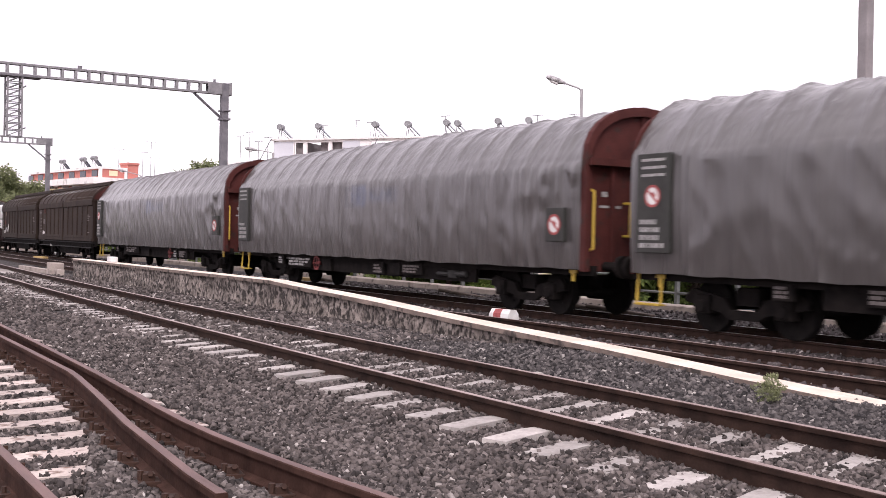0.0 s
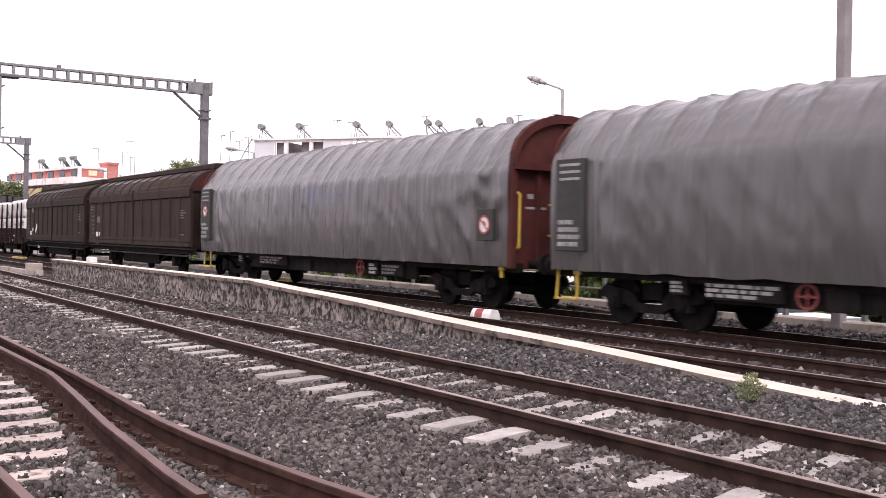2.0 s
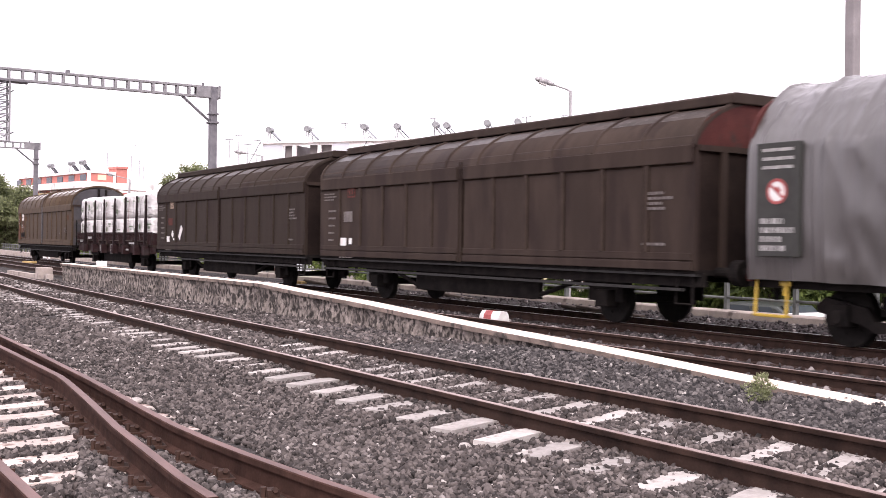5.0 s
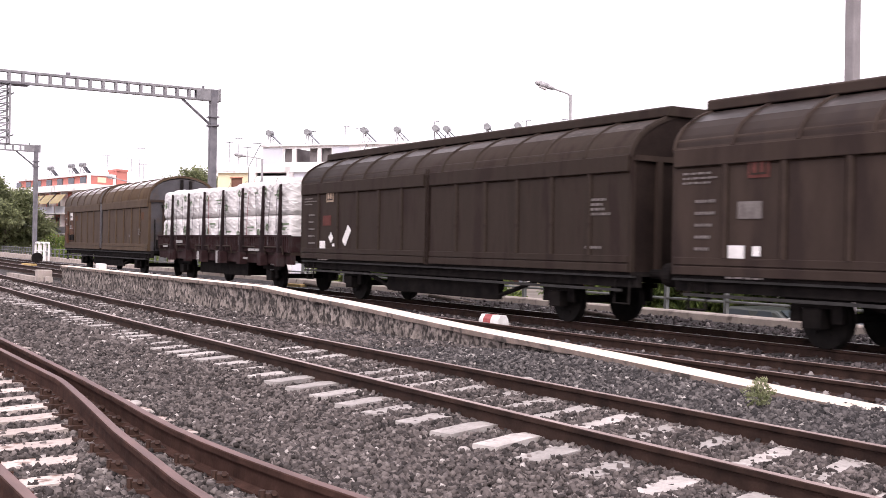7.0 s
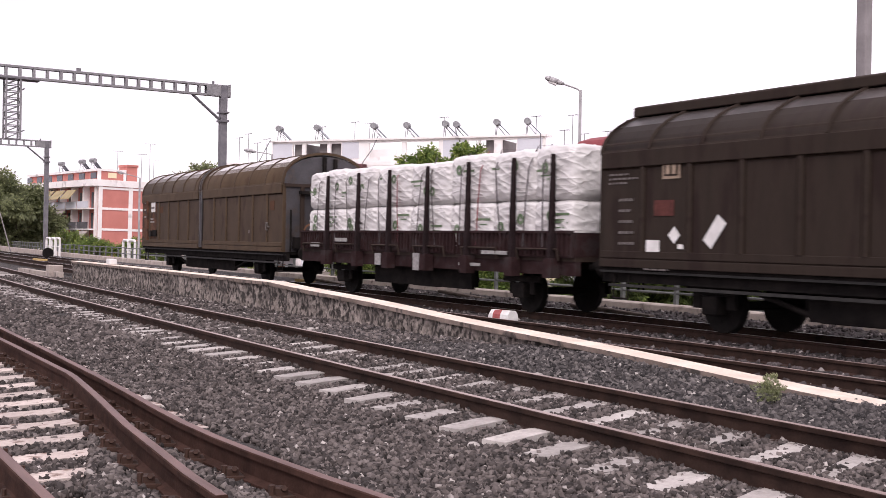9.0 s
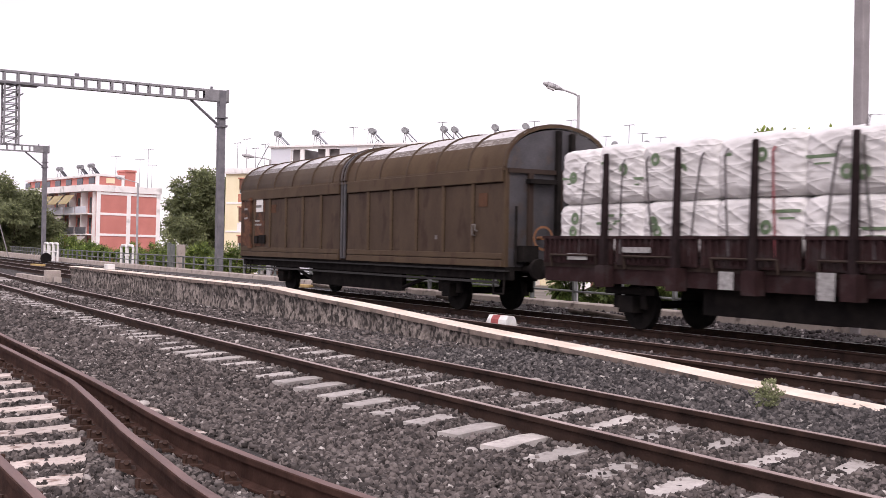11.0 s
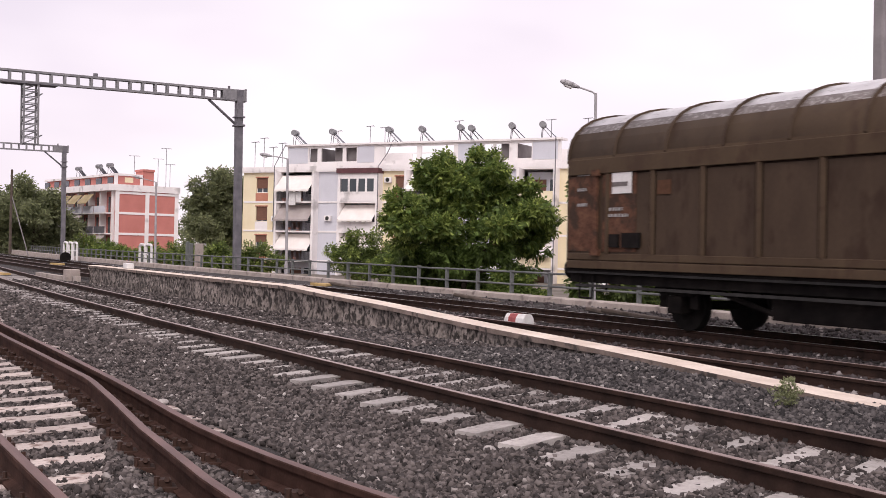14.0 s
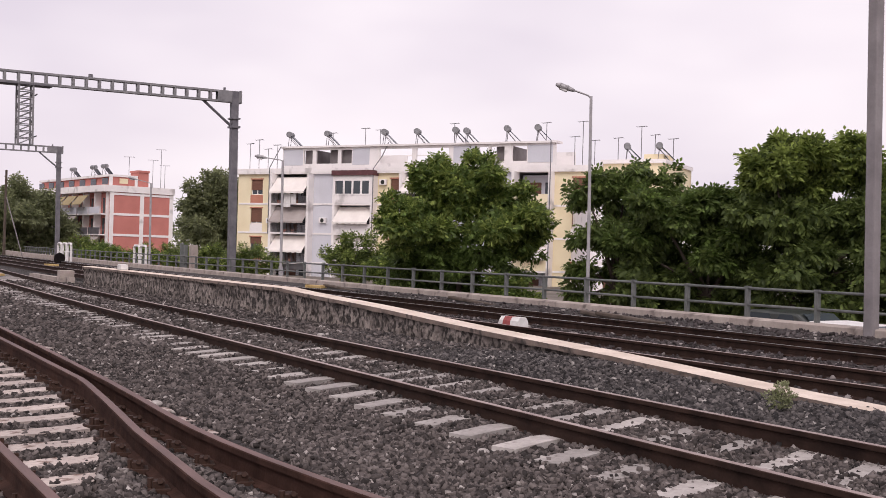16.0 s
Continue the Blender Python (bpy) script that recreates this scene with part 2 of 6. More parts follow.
# dark tone for shade and grime in seams, door channel and roof joint
DIRTSHADE = surf("grime_and_shade", (0.014, 0.009, 0.007), (0.024, 0.016, 0.012), 6, 0.9, spec=0.05)
DARKBROWN = surf("soot_brown_paint", (0.025, 0.0175, 0.0138), (0.036, 0.0255, 0.020), 1.6, 0.7, spec=0.12, fine=30, grain=0.18, bump=0.15, spots=((0.022, 0.0135, 0.0115), 1.6, 0.43), stretch=(1.8, 1, 0.35))
PANELBROWN = surf("dull_brown_panel_paint", (0.049, 0.032, 0.0215), (0.065, 0.043, 0.0285), 1.5, 0.66, spec=0.15, fine=24, grain=0.16, bump=0.15, spots=((0.038, 0.022, 0.015), 2.4, 0.40), stretch=(1.3, 1, 0.6))
FADEDRED = surf("faded_dull_red", (0.075, 0.028, 0.025), (0.11, 0.04, 0.034), 9, 0.8, spec=0.1)
WHEEL = surf("wheel_steel", (0.008, 0.007, 0.007), (0.016, 0.014, 0.013), 6, 0.8, spec=0.08)
GREYPANEL = surf("dark_grey_panel", (0.022, 0.022, 0.020), (0.033, 0.033, 0.030), 4, 0.6, grain=0.1)
WHITE = surf("chalky_white_paint", (0.60, 0.58, 0.57), (0.75, 0.73, 0.72), 5, 0.7, grain=0.1)
PALETEXT = surf("worn_white_lettering", (0.20, 0.19, 0.19), (0.36, 0.35, 0.34), 12, 0.7, grain=0.2)
FAINT = surf("faded_lettering", (0.10, 0.085, 0.08), (0.16, 0.14, 0.135), 12, 0.7, grain=0.2)
WARMTEXT = surf("worn_cream_lettering", (0.26, 0.19, 0.14), (0.36, 0.27, 0.2), 12, 0.7, grain=0.2)
RED = surf("faded_red_paint", (0.26, 0.055, 0.055), (0.38, 0.09, 0.085), 6, 0.6, grain=0.15)
YELLOW = surf("yellow_rail_paint", (0.36, 0.24, 0.03), (0.50, 0.34, 0.05), 6, 0.5, grain=0.15)
WRAP = surf("white_plastic_wrap", (0.52, 0.495, 0.49), (0.68, 0.655, 0.65), 2.0, 0.32, bump=0.3, fine=9, grain=0.08, depth=0.03, spec=0.5)
folds(WRAP, [(64, 2.6, 0.4, 0.016), (-78, 2.0, 0.35, 0.014), (88, 3.6, 0.5, 0.009)])
STRAP = surf("grey_strap", (0.05, 0.042, 0.044), (0.09, 0.075, 0.078), 8, 0.8)
EARTH = surf("dry_earth", (0.10, 0.085, 0.07), (0.18, 0.155, 0.13), 0.3, 0.95, fine=6, grain=0.4, bump=0.5)
BARK = surf("bark", (0.06, 0.045, 0.035), (0.11, 0.085, 0.07), 5, 0.95, bump=0.8, fine=18)
CREAM = surf("cream_render", (0.74, 0.63, 0.42), (0.82, 0.73, 0.52), 0.4, 0.9, fine=8, grain=0.06)
PALEBLUE = surf("pale_blue_grey_render", (0.56, 0.56, 0.61), (0.64, 0.64, 0.69), 0.4, 0.9, fine=8, grain=0.06)
PLASTER = surf("white_plaster", (0.78, 0.74, 0.73), (0.86, 0.82, 0.81), 0.5, 0.9, fine=8, grain=0.06, spots=((0.5, 0.47, 0.46), 0.6, 0.36))
BRICKRED = surf("salmon_red_render", (0.48, 0.175, 0.148), (0.56, 0.215, 0.182), 0.5, 0.9, fine=8, grain=0.07)
TERRACOTTA = surf("terracotta_panel", (0.42, 0.17, 0.11), (0.50, 0.22, 0.15), 1, 0.8, grain=0.1)
SHUTTER = surf("brown_shutter", (0.13, 0.06, 0.04), (0.19, 0.09, 0.06), 2, 0.7, stretch=(1, 1, 20))
AWNING = surf("cream_awning", (0.70, 0.65, 0.61), (0.80, 0.75, 0.71), 1, 0.8, grain=0.06)
TAUPE = surf("taupe_awning", (0.30, 0.26, 0.245), (0.38, 0.335, 0.32), 1, 0.8, grain=0.06)
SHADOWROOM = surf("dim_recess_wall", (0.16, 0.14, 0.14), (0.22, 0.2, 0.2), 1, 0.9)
DARKTRIM = surf("dark_red_fascia", (0.09, 0.035, 0.04), (0.13, 0.05, 0.055), 2, 0.7)
PANE = glass("window_pane")
TANK = surf("steel_water_tank", (0.20, 0.20, 0.21), (0.30, 0.30, 0.31), 2, 0.45, metal=0.5)
PANELBLUE = surf("solar_panel", (0.03, 0.035, 0.05), (0.05, 0.055, 0.075), 2, 0.25)
CARPAINT = surf("grey_car_paint", (0.055, 0.062, 0.058), (0.075, 0.082, 0.078), 2, 0.3, metal=0.3, grain=0.04, bump=0)


# ---- mesh helpers ----
class Shape:
    """Collects plain pieces into one mesh."""

    def __init__(self):
        self.v, self.f = [], []

    def add(self, verts, faces):
        k = len(self.v)
        self.v += [tuple(p) for p in verts]
        self.f += [tuple(k + i for i in f) for f in faces]
        return self

    def box(self, x0, y0, z0, x1, y1, z1):
        return self.add([(x, y, z) for x in (x0, x1) for y in (y0, y1) for z in (z0, z1)],
                        [(0, 1, 3, 2), (4, 6, 7, 5), (0, 4, 5, 1), (2, 3, 7, 6), (0, 2, 6, 4), (1, 5, 7, 3)])

    def at(self, m, other):
        return self.add([m @ Vector(p) for p in other.v], other.f)

    def prism(self, outline, x0, x1):
        """An outline in (y, z), run along x."""
        n = len(outline)
        self.add([(x0, y, z) for y, z in outline] + [(x1, y, z) for y, z in outline],
                 [(i, (i + 1) % n, n + (i + 1) % n, n + i) for i in range(n)] + [tuple(range(n))[::-1], tuple(range(n, 2 * n))])
        return self

    def rod(self, a, b, r, n=8, r2=None):
        a, b = Vector(a), Vector(b)
        q = (b - a).to_track_quat("Z", "Y")
        ring = [q @ Vector((math.cos(2 * math.pi * i / n), math.sin(2 * math.pi * i / n), 0)) for i in range(n)]
        e = r if r2 is None else r2
        return self.add([a + r * p for p in ring] + [b + e * p for p in ring],
                        [(i, (i + 1) % n, n + (i + 1) % n, n + i) for i in range(n)] + [tuple(range(n))[::-1], tuple(range(n, 2 * n))])

    def path(self, points, r, n=8):
        for a, b in zip(points, points[1:]):
            self.rod(a, b, r, n)
        return self

    def mesh(self, name, material, smooth=False):
        me = bpy.data.meshes.new(name)
        me.from_pydata(self.v, [], self.f)
        bm = bmesh.new()
        bm.from_mesh(me)
        bmesh.ops.recalc_face_normals(bm, faces=bm.faces)
        for f in bm.faces:
            f.smooth = smooth
        bm.to_mesh(me)
        bm.free()
        me.materials.append(material)
        return me


def S():
    return Shape()


def part(name, shape, material, parent=None, label="", bevel=0.0, smooth=False, where=None):
    ob = new(name, shape.mesh(name, material, smooth) if isinstance(shape, Shape) else shape)
    if parent is not None:
        ob.parent = parent
    if where is not None:
        ob.matrix_basis = where
    if bevel:
        m = ob.modifiers.new("bevel", "BEVEL")
        m.width, m.segments, m.limit_method = bevel, 2, "ANGLE"
    if name in ("lettering", "print", "plate"):   # print too small to pick apart
        tagged(ob, label, kind="stuff")
    elif label:
        tagged(ob, label)
    return ob


def thing(name, label, category, where=None, group="", kind=""):
    ob = new(name)
    ob.empty_display_size = 0.2
    if where is not None:
        ob.matrix_basis = where
    return tagged(ob, label, category, group, kind)


def setting(name, label, shape, material, bevel=0.0):
    return tagged(part(name, shape, material, bevel=bevel), label, name.split("_")[0], kind="structure")


# ---- ground ----
def filled(x, y):
    """Whether the ballast covers the sleepers of the siding here."""
    return x > -8.6 and y > 1.64 - 0.26 * (x + 6.5)


def ground_height(x, y):
    """Ballast near the tracks, then the lower street behind the railing."""
    if y > 19.2:
        return -0.1 - 1.2 * min(1, (y - 19.2) / 3.0)
    if y > 9.6:
        return -0.10 + 0.11 * max(0, min(1, (y - 16.6) / 1.5)) + 0.03 * noise.noise(Vector((x * 0.7, y * 0.7, 3)))
    if y < 2.7:   # the siding: a bare stretch, then a filled one
        return -0.07
    return -0.02 + 0.035 * noise.noise(Vector((x * 0.8, y * 0.8, 1))) - 0.05 * max(0, 1 - abs(y - 3.9) / 0.9)


def build_ground():
    xs = [-2500, -1200, -600, -300, -200] + [-140 + 1.5 * i for i in range(80)] + [-20 + 0.4 * i for i in range(70)] + [10, 20, 40, 80, 200, 600, 2500]
    ys = [-2500, -600, -150, -40, -10, -4] + [-2 + 0.4 * i for i in range(56)] + [21, 22.2, 24, 30, 45, 80, 150, 300, 700, 2500]
    n = len(ys)
    g = S().add([(x, y, ground_height(x, y)) for x in xs for y in ys],
                [(i * n + j, (i + 1) * n + j, (i + 1) * n + j + 1, i * n + j + 1) for i in range(len(xs) - 1) for j in range(n - 1)])
    ob = part("ground", g, BALLAST, smooth=True)
    ob.data.materials.append(EARTH)
    for f in ob.data.polygons:
        f.material_index = 1 if f.center.y > 19.4 or f.center.y < -8 else 0
    return tagged(ob, "dark grey ballast sheet running out to dry earth", "ground", kind="structure")


build_ground()


# ---- tracks ----
def bow(c, x):
    return c * x * x


RAILSHAPE = [(-0.075, -0.172), (0.075, -0.172), (0.075, -0.158), (0.014, -0.14), (0.010, -0.045), (0.036, -0.036), (0.036, -0.004), (0.03, 0), (-0.03, 0), (-0.036, -0.004), (-0.036, -0.036), (-0.010, -0.045), (-0.014, -0.14), (-0.075, -0.158)]


def rail(name, label, line, top, head, side=None):
    """A rail of real section along (x, y) points, its head a strip of worn steel."""
    th = thing(name, label, "rail", kind="structure")
    for part_name, outline, material in (("rail_body", RAILSHAPE, side or RAIL), ("rail_head", [(-0.029, 0.0005), (0.029, 0.0005), (0.029, 0.003), (-0.029, 0.003)], head)):
        s, n = S(), len(outline)
        rows = []
        for x, y in line:
            rows += [(x, y + a, top + z) for a, z in outline]
        s.add(rows, [(i * n + j, i * n + (j + 1) % n, (i + 1) * n + (j + 1) % n, (i + 1) * n + j) for i in range(len(line) - 1) for j in range(n)]
              + [tuple(range(n)), tuple(range(len(rows) - n, len(rows)))])
        part(part_name, s, material, th)
    return th


def line(y, c, x0=-160, x1=40, step=2.0):
    return [(x0 + step * i, y + bow(c, x0 + step * i)) for i in range(int((x1 - x0) / step) + 1)]


BEND, MAIN = 0.00068, 0.00021
T4Y, T4Z = 14.93, 0.08   # the train's track: its middle and the height of its rail heads
rail("rail", "rusty rail with a worn brown head on concrete sleepers", line(5.16, BEND), 0.15, RAILTOP, RAILDARK)
rail("rail", "rusty rail with a worn brown head on concrete sleepers", line(6.66, BEND), 0.15, RAILTOP, RAILDARK)
rail("rail", "dark rusty rail beside the low platform", line(10.45, MAIN + 0.00006), 0.08, RAILTOP, RAILDARK)
rail("rail", "dark rusty rail beside the low platform", line(11.98, MAIN + 0.00006), 0.08, RAILTOP, RAILDARK)
rail("rail", "rail with a polished head under the train", line(T4Y - 0.752, MAIN), T4Z, SHINY, RAILDARK)
rail("rail", "rail with a polished head under the train", line(T4Y + 0.752, MAIN), T4Z, SHINY, RAILDARK)
rail("rail", "rusty brown rail of the siding", line(1.19, 0.0002, -60, 10), 0.15, RUSTTOP)
SIDING = [(-60, 4.9), (-40, 3.9), (-25, 3.14), (-17.2, 2.82), (-13.0, 2.725), (-10.2, 2.64), (-9.1, 2.59), (-8.1, 2.535), (-7.4, 2.51), (-6.8, 2.515), (-6.2, 2.545), (-5.35, 2.62), (-4.9, 2.675), (-3, 2.9), (10, 4.6)]
CHECK = [(-40, 3.35), (-25, 2.76), (-15.2, 2.505), (-13.2, 2.485), (-11.7, 2.465), (-10.5, 2.45), (-10.1, 2.42), (-8.9, 2.295), (-7.43, 2.125), (-6.5, 2.05), (-5.74, 1.985), (-5.2, 1.965)]
rail("rail", "rusty brown switch rail curving away", SIDING, 0.15, RUSTTOP)
rail("check_rail", "cut rusty check rail with a flared end", CHECK, 0.15, RUSTTOP)


def sleeper_mesh(name, length, width, material):
    """A sleeper with canted shoulders, lying along y."""
    s = S().prism([(-length / 2, -0.2), (length / 2, -0.2), (length / 2 - 0.02, -0.005), (length / 2 - 0.5, 0.012), (0.25, -0.012), (-0.25, -0.012), (-length / 2 + 0.5, 0.012), (-length / 2 + 0.02, -0.005)], -width / 2, width / 2)
    return s.mesh(name, material)


def sleepers(name, label, y, c, top, mesh, x0, count, step=0.6, tilt=0.0, fastened=(), sunk=99.0):
    th = thing(name, label, "sleepers", kind="structure")
    clip = S()
    for e in (-1, 1):
        clip.box(-0.05, e * 0.10 - 0.035, 0.0, 0.05, e * 0.10 + 0.035, 0.025)
        clip.rod((0, e * 0.1, 0.02), (0, e * 0.1, 0.06), 0.015, 6)
    clip_mesh = clip.mesh("fastening", FASTENER)
    for i in range(count):
        x = x0 - step * i
        jog = 0.03 * math.sin(i * 12.9)
        part("sleeper", mesh, None, th, where=pose(x + 0.02 * math.sin(i * 7.7), y + bow(c, x) + jog, top + 0.008 * math.sin(i * 5.1) - (0.045 if x > sunk else 0), 0, 0, tilt + 0.6 * math.sin(i * 3.3)))
        for fy in fastened if i < 50 else ():
            part("fastening", clip_mesh, None, th, where=pose(x, fy + bow(c, x), top - 0.005))
    return th


sleepers("sleepers_grey", "concrete sleepers half buried in grey ballast", 5.91, BEND, 0.008, sleeper_mesh("sleeper", 2.86, 0.215, SLEEPER), 1.09, 134, step=0.583, tilt=18)
sleepers("sleepers_siding", "pale weathered sleepers of the siding", 1.55, 0.0012, -0.014, sleeper_mesh("sleeper", 2.75, 0.25, OLDSLEEPER), -0.28, 64, step=0.6, tilt=7, fastened=(1.19,), sunk=-6.4)
sleepers("sleepers_main", "dark buried sleepers under the main line", T4Y, MAIN, -0.085, sleeper_mesh("sleeper", 2.5, 0.24, BALLAST), 0, 120)
sleepers("sleepers_loop", "dark buried sleepers beside the platform", 11.2, MAIN, -0.085, sleeper_mesh("sleeper", 2.5, 0.24, BALLAST), 0, 90)


def lumps(name, label, points, count):
    """Heavy rusty chairs and bolts along the foot of a rail."""
    th = thing(name, label, "fastenings", kind="structure")
    s = S().box(-0.08, -0.13, -0.03, 0.08, 0.02, 0.02).box(-0.045, -0.08, 0.015, 0.045, -0.01, 0.06).rod((0.0, -0.09, 0.01), (0.0, -0.09, 0.075), 0.02, 6).rod((-0.055, -0.04, 0.01), (0.055, -0.04, 0.065), 0.018, 6)
    me = s.mesh("chair", FASTENER)
    for i in range(count):
        x = -5.68 - 0.6 * i
        for (xa, ya), (xb, yb) in zip(points, points[1:]):
            if xa <= x <= xb:
                y = ya + (yb - ya) * (x - xa) / (xb - xa)
                part("chair", me, None, th, where=pose(x, y - 0.06, -0.012, 0, 0, 14 * math.sin(i * 5.5)))


lumps("rail_chairs", "rusty chairs and bolts along the check rail", CHECK, 40)
lumps("rail_chairs", "rusty chairs and bolts along the switch rail", SIDING, 30)


# ---- loose stones of the ballast ----
def gravel(name, label, count, near, far, y0, y1, size, level, material=None):
    """Angular stones, thick near the walkway and thinning out, each an island of its own."""
    rng = np.random.default_rng(7 + count)
    pick = []
    while len(pick) < count:
        d = near + (far - near) * rng.random(4000) ** 1.25
        a = np.radians(rng.uniform(33, 85, 4000))
        x, y = -np.sin(a) * d, np.cos(a) * d
        thin = np.ones(4000)
        bare = y < np.clip(1.64 - 0.26 * (x + 6.5), 1.3, 2.45)                    # bare sleepers of the siding
        gap = np.abs((x + 0.123 * (y - 1.55 - 0.0012 * x * x) + 0.28 + 0.3) % 0.6 - 0.3)
        thin[bare] = 0.75
        thin[bare & (gap < 0.125)] = 0.07
        ends = (y > 2.5) & (y < 2.9 + 0.0012 * x * x)                               # sleeper ends beyond the switch rail
        thin[ends] = 0.8
        thin[ends & (gap < 0.13) & (x < -6.4)] = 0.1
        rel = y - 5.91 - BEND * x * x                                            # sleeper ends of the middle track
        off = np.abs((x + 0.325 * rel - 1.09 + 0.2915) % 0.583 - 0.2915)
        thin[(off < 0.10) & (((rel > -1.36) & (rel < -0.84)) | ((rel > -0.3) & (rel < 0.62)))] = 0.09
        keep = (y > y0) & (y < y1) & (rng.random(4000) < thin)
        pick += list(zip(x[keep], y[keep]))
    pick = np.array(pick[:count])
    cube = np.array([(x, y, z) for x in (-1, 1) for y in (-1, 1) for z in (-1, 1)], float)
    quads = np.array([(0, 1, 3, 2), (4, 6, 7, 5), (0, 4, 5, 1), (2, 3, 7, 6), (0, 2, 6, 4), (1, 5, 7, 3)])
    s = size * rng.uniform(0.5, 1.3, (count, 1, 1)) * rng.uniform(0.75, 1.15, (count, 1, 3)) * np.array([1.5, 0.88, 0.66])
    v = cube[None] * s * 0.5 + rng.normal(0, 0.115, (count, 8, 3)) * size
    q = rng.normal(size=(count, 4))
    q /= np.linalg.norm(q, axis=1)[:, None]
    w, a, b, c = q.T
    m = np.stack([1 - 2 * (b * b + c * c), 2 * (a * b - w * c), 2 * (a * c + w * b), 2 * (a * b + w * c), 1 - 2 * (a * a + c * c), 2 * (b * c - w * a), 2 * (a * c - w * b), 2 * (b * c + w * a), 1 - 2 * (a * a + b * b)], 1).reshape(-1, 3, 3)
    v = np.einsum("nij,nkj->nki", m, v)
    z = np.array([level(x, y) for x, y in pick]) + rng.uniform(-0.6, 0.45, count) * size
    v += np.c_[pick, z][:, None]
    me = bpy.data.meshes.new(name)
    f = (quads[None] + 8 * np.arange(count)[:, None, None]).reshape(-1, 4)
    me.from_pydata(v.reshape(-1, 3).tolist(), [], f.tolist())
    me.materials.append(material or STONES)
    me.shade_smooth()
    return tagged(new(name, me), label, "gravel", kind="stuff")


def near_level(x, y):
    z = ground_height(x, y)
    if y < 2.95:
        z = 0.004 if filled(x, y) else -0.05
        if y > 1.6:   # swept away along the foot of the rails
            d = min(abs(y - np.interp(x, *zip(*SIDING))), abs(y - np.interp(x, *zip(*CHECK))) if x < -5 else 9)
            z -= 0.075 * math.exp(-(d / 0.16) ** 2) if z > 0 else 0
        if x < -6.3 and y > np.interp(x, *zip(*SIDING)) + 0.05:
            z = -0.045
    elif 5.0 < y - bow(BEND, x) < 6.8:
        z += 0.014
    if -15 < x and 7.6 < y < 9.4:   # the shoulder heaped against the platform
        rim = 0.6 - (x + 21.5) * 0.0385 - 0.10
        z += max(0.0, min(0.10, rim - z)) * min(1, (y - 7.6) / 1.2) * min(1, (x + 15) / 4)
    return z


gravel("gravel", "loose angular dark grey ballast stones", 82000, 5.6, 17.5, -0.2, 7.35, 0.034, near_level)
gravel("gravel", "blue-black ballast stones heaped against the platform", 26000, 7.6, 19, 7.3, 9.25, 0.040, near_level, SHOULDER)
gravel("gravel", "loose dark grey ballast stones farther along", 27000, 16, 42, 0.3, 9.1, 0.052, near_level)
gravel("gravel", "dark ballast stones between the main tracks", 14000, 11, 40, 9.7, 18.4, 0.06, ground_height, STONESDARK)


# ---- the low platform with its ramp, and the kerb ----
def platform():
    """A long masonry wall with a pale coping that ramps down to the ballast."""
    th = thing("platform", "blackened low masonry platform with pale coping, ramping down", "platform", kind="structure")

    def top(x):
        return 0.6 if x < -21.5 else 0.592 - (x + 21.5) * 0.0385 + 0.008 * math.sin(x)
    def edge(x):
        return 9.12 + 0.00012 * x * x
    xs = [-40 + 0.125 * i for i in range(345)]
    cols = 10
    v, f = [], []
    for i, x in enumerate(xs):
        for j in range(cols):
            z = -0.25 + (top(x) - 0.05 + 0.25) * j / (cols - 1)
            v.append((x, edge(x) + 0.05 * noise.noise(Vector((x * 2.1, z * 3, 5))) + 0.03 * noise.noise(Vector((x * 6.5, z * 7, 9))) + (0.03 if j < cols - 1 else 0), z))
    f = [(i * cols + j, (i + 1) * cols + j, (i + 1) * cols + j + 1, i * cols + j + 1) for i in range(len(xs) - 1) for j in range(cols - 1)]
    n = len(v)
    v += [(-40, 9.9, -0.25), (-40, 9.9, 0.55), (3, 9.9, -0.25), (3, 9.9, -0.2)]
    f += [(n, n + 1) + tuple(range(cols))[::-1]]
    part("wall", S().add(v, f), STONEWALL, th)
    v, f = [], []
    for i, x in enumerate(xs):
        w = 0.01 * noise.noise(Vector((x * 3, 0, 0)))
        y = edge(x) - 0.03 + w
        t = top(x)
        v += [(x, y, t - 0.085 + 0.025 * noise.noise(Vector((x * 1.3, 2, 0)))), (x, y - 0.01, t - 0.012), (x, y + 0.02, t), (x, y + 0.36, t + 0.004), (x, y + 0.38, -0.25)]
    f = [(i * 5 + j, (i + 1) * 5 + j, (i + 1) * 5 + j + 1, i * 5 + j + 1) for i in range(len(xs) - 1) for j in range(4)] + [(0, 1, 2, 3, 4), tuple(len(v) - 5 + j for j in range(5))]
    cop = part("coping", S().add(v, f), COPING, th, "pale concrete coping with a darker tan edge")
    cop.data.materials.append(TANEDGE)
    for p in cop.data.polygons:   # the upright edge takes the darker tan tone
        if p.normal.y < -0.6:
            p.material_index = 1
    return th


platform()


def kerb():
    th = thing("kerb", "pinkish weathered concrete kerb below the railing", "kerb", kind="structure")
    for i in range(-26, 5):
        x0 = i * 6.0
        y = 18.5 + bow(0.0003, x0)
        part("kerb_block", S().prism([(0, -0.35), (0.02, 0.15), (0.05, 0.175), (0.42, 0.185), (0.45, -0.35)], 0.004, 5.996), KERB, th, where=pose(x0, y, 0, 0, 0, math.degrees(math.atan(2 * 0.0003 * (x0 + 3)))))
    return th


kerb()


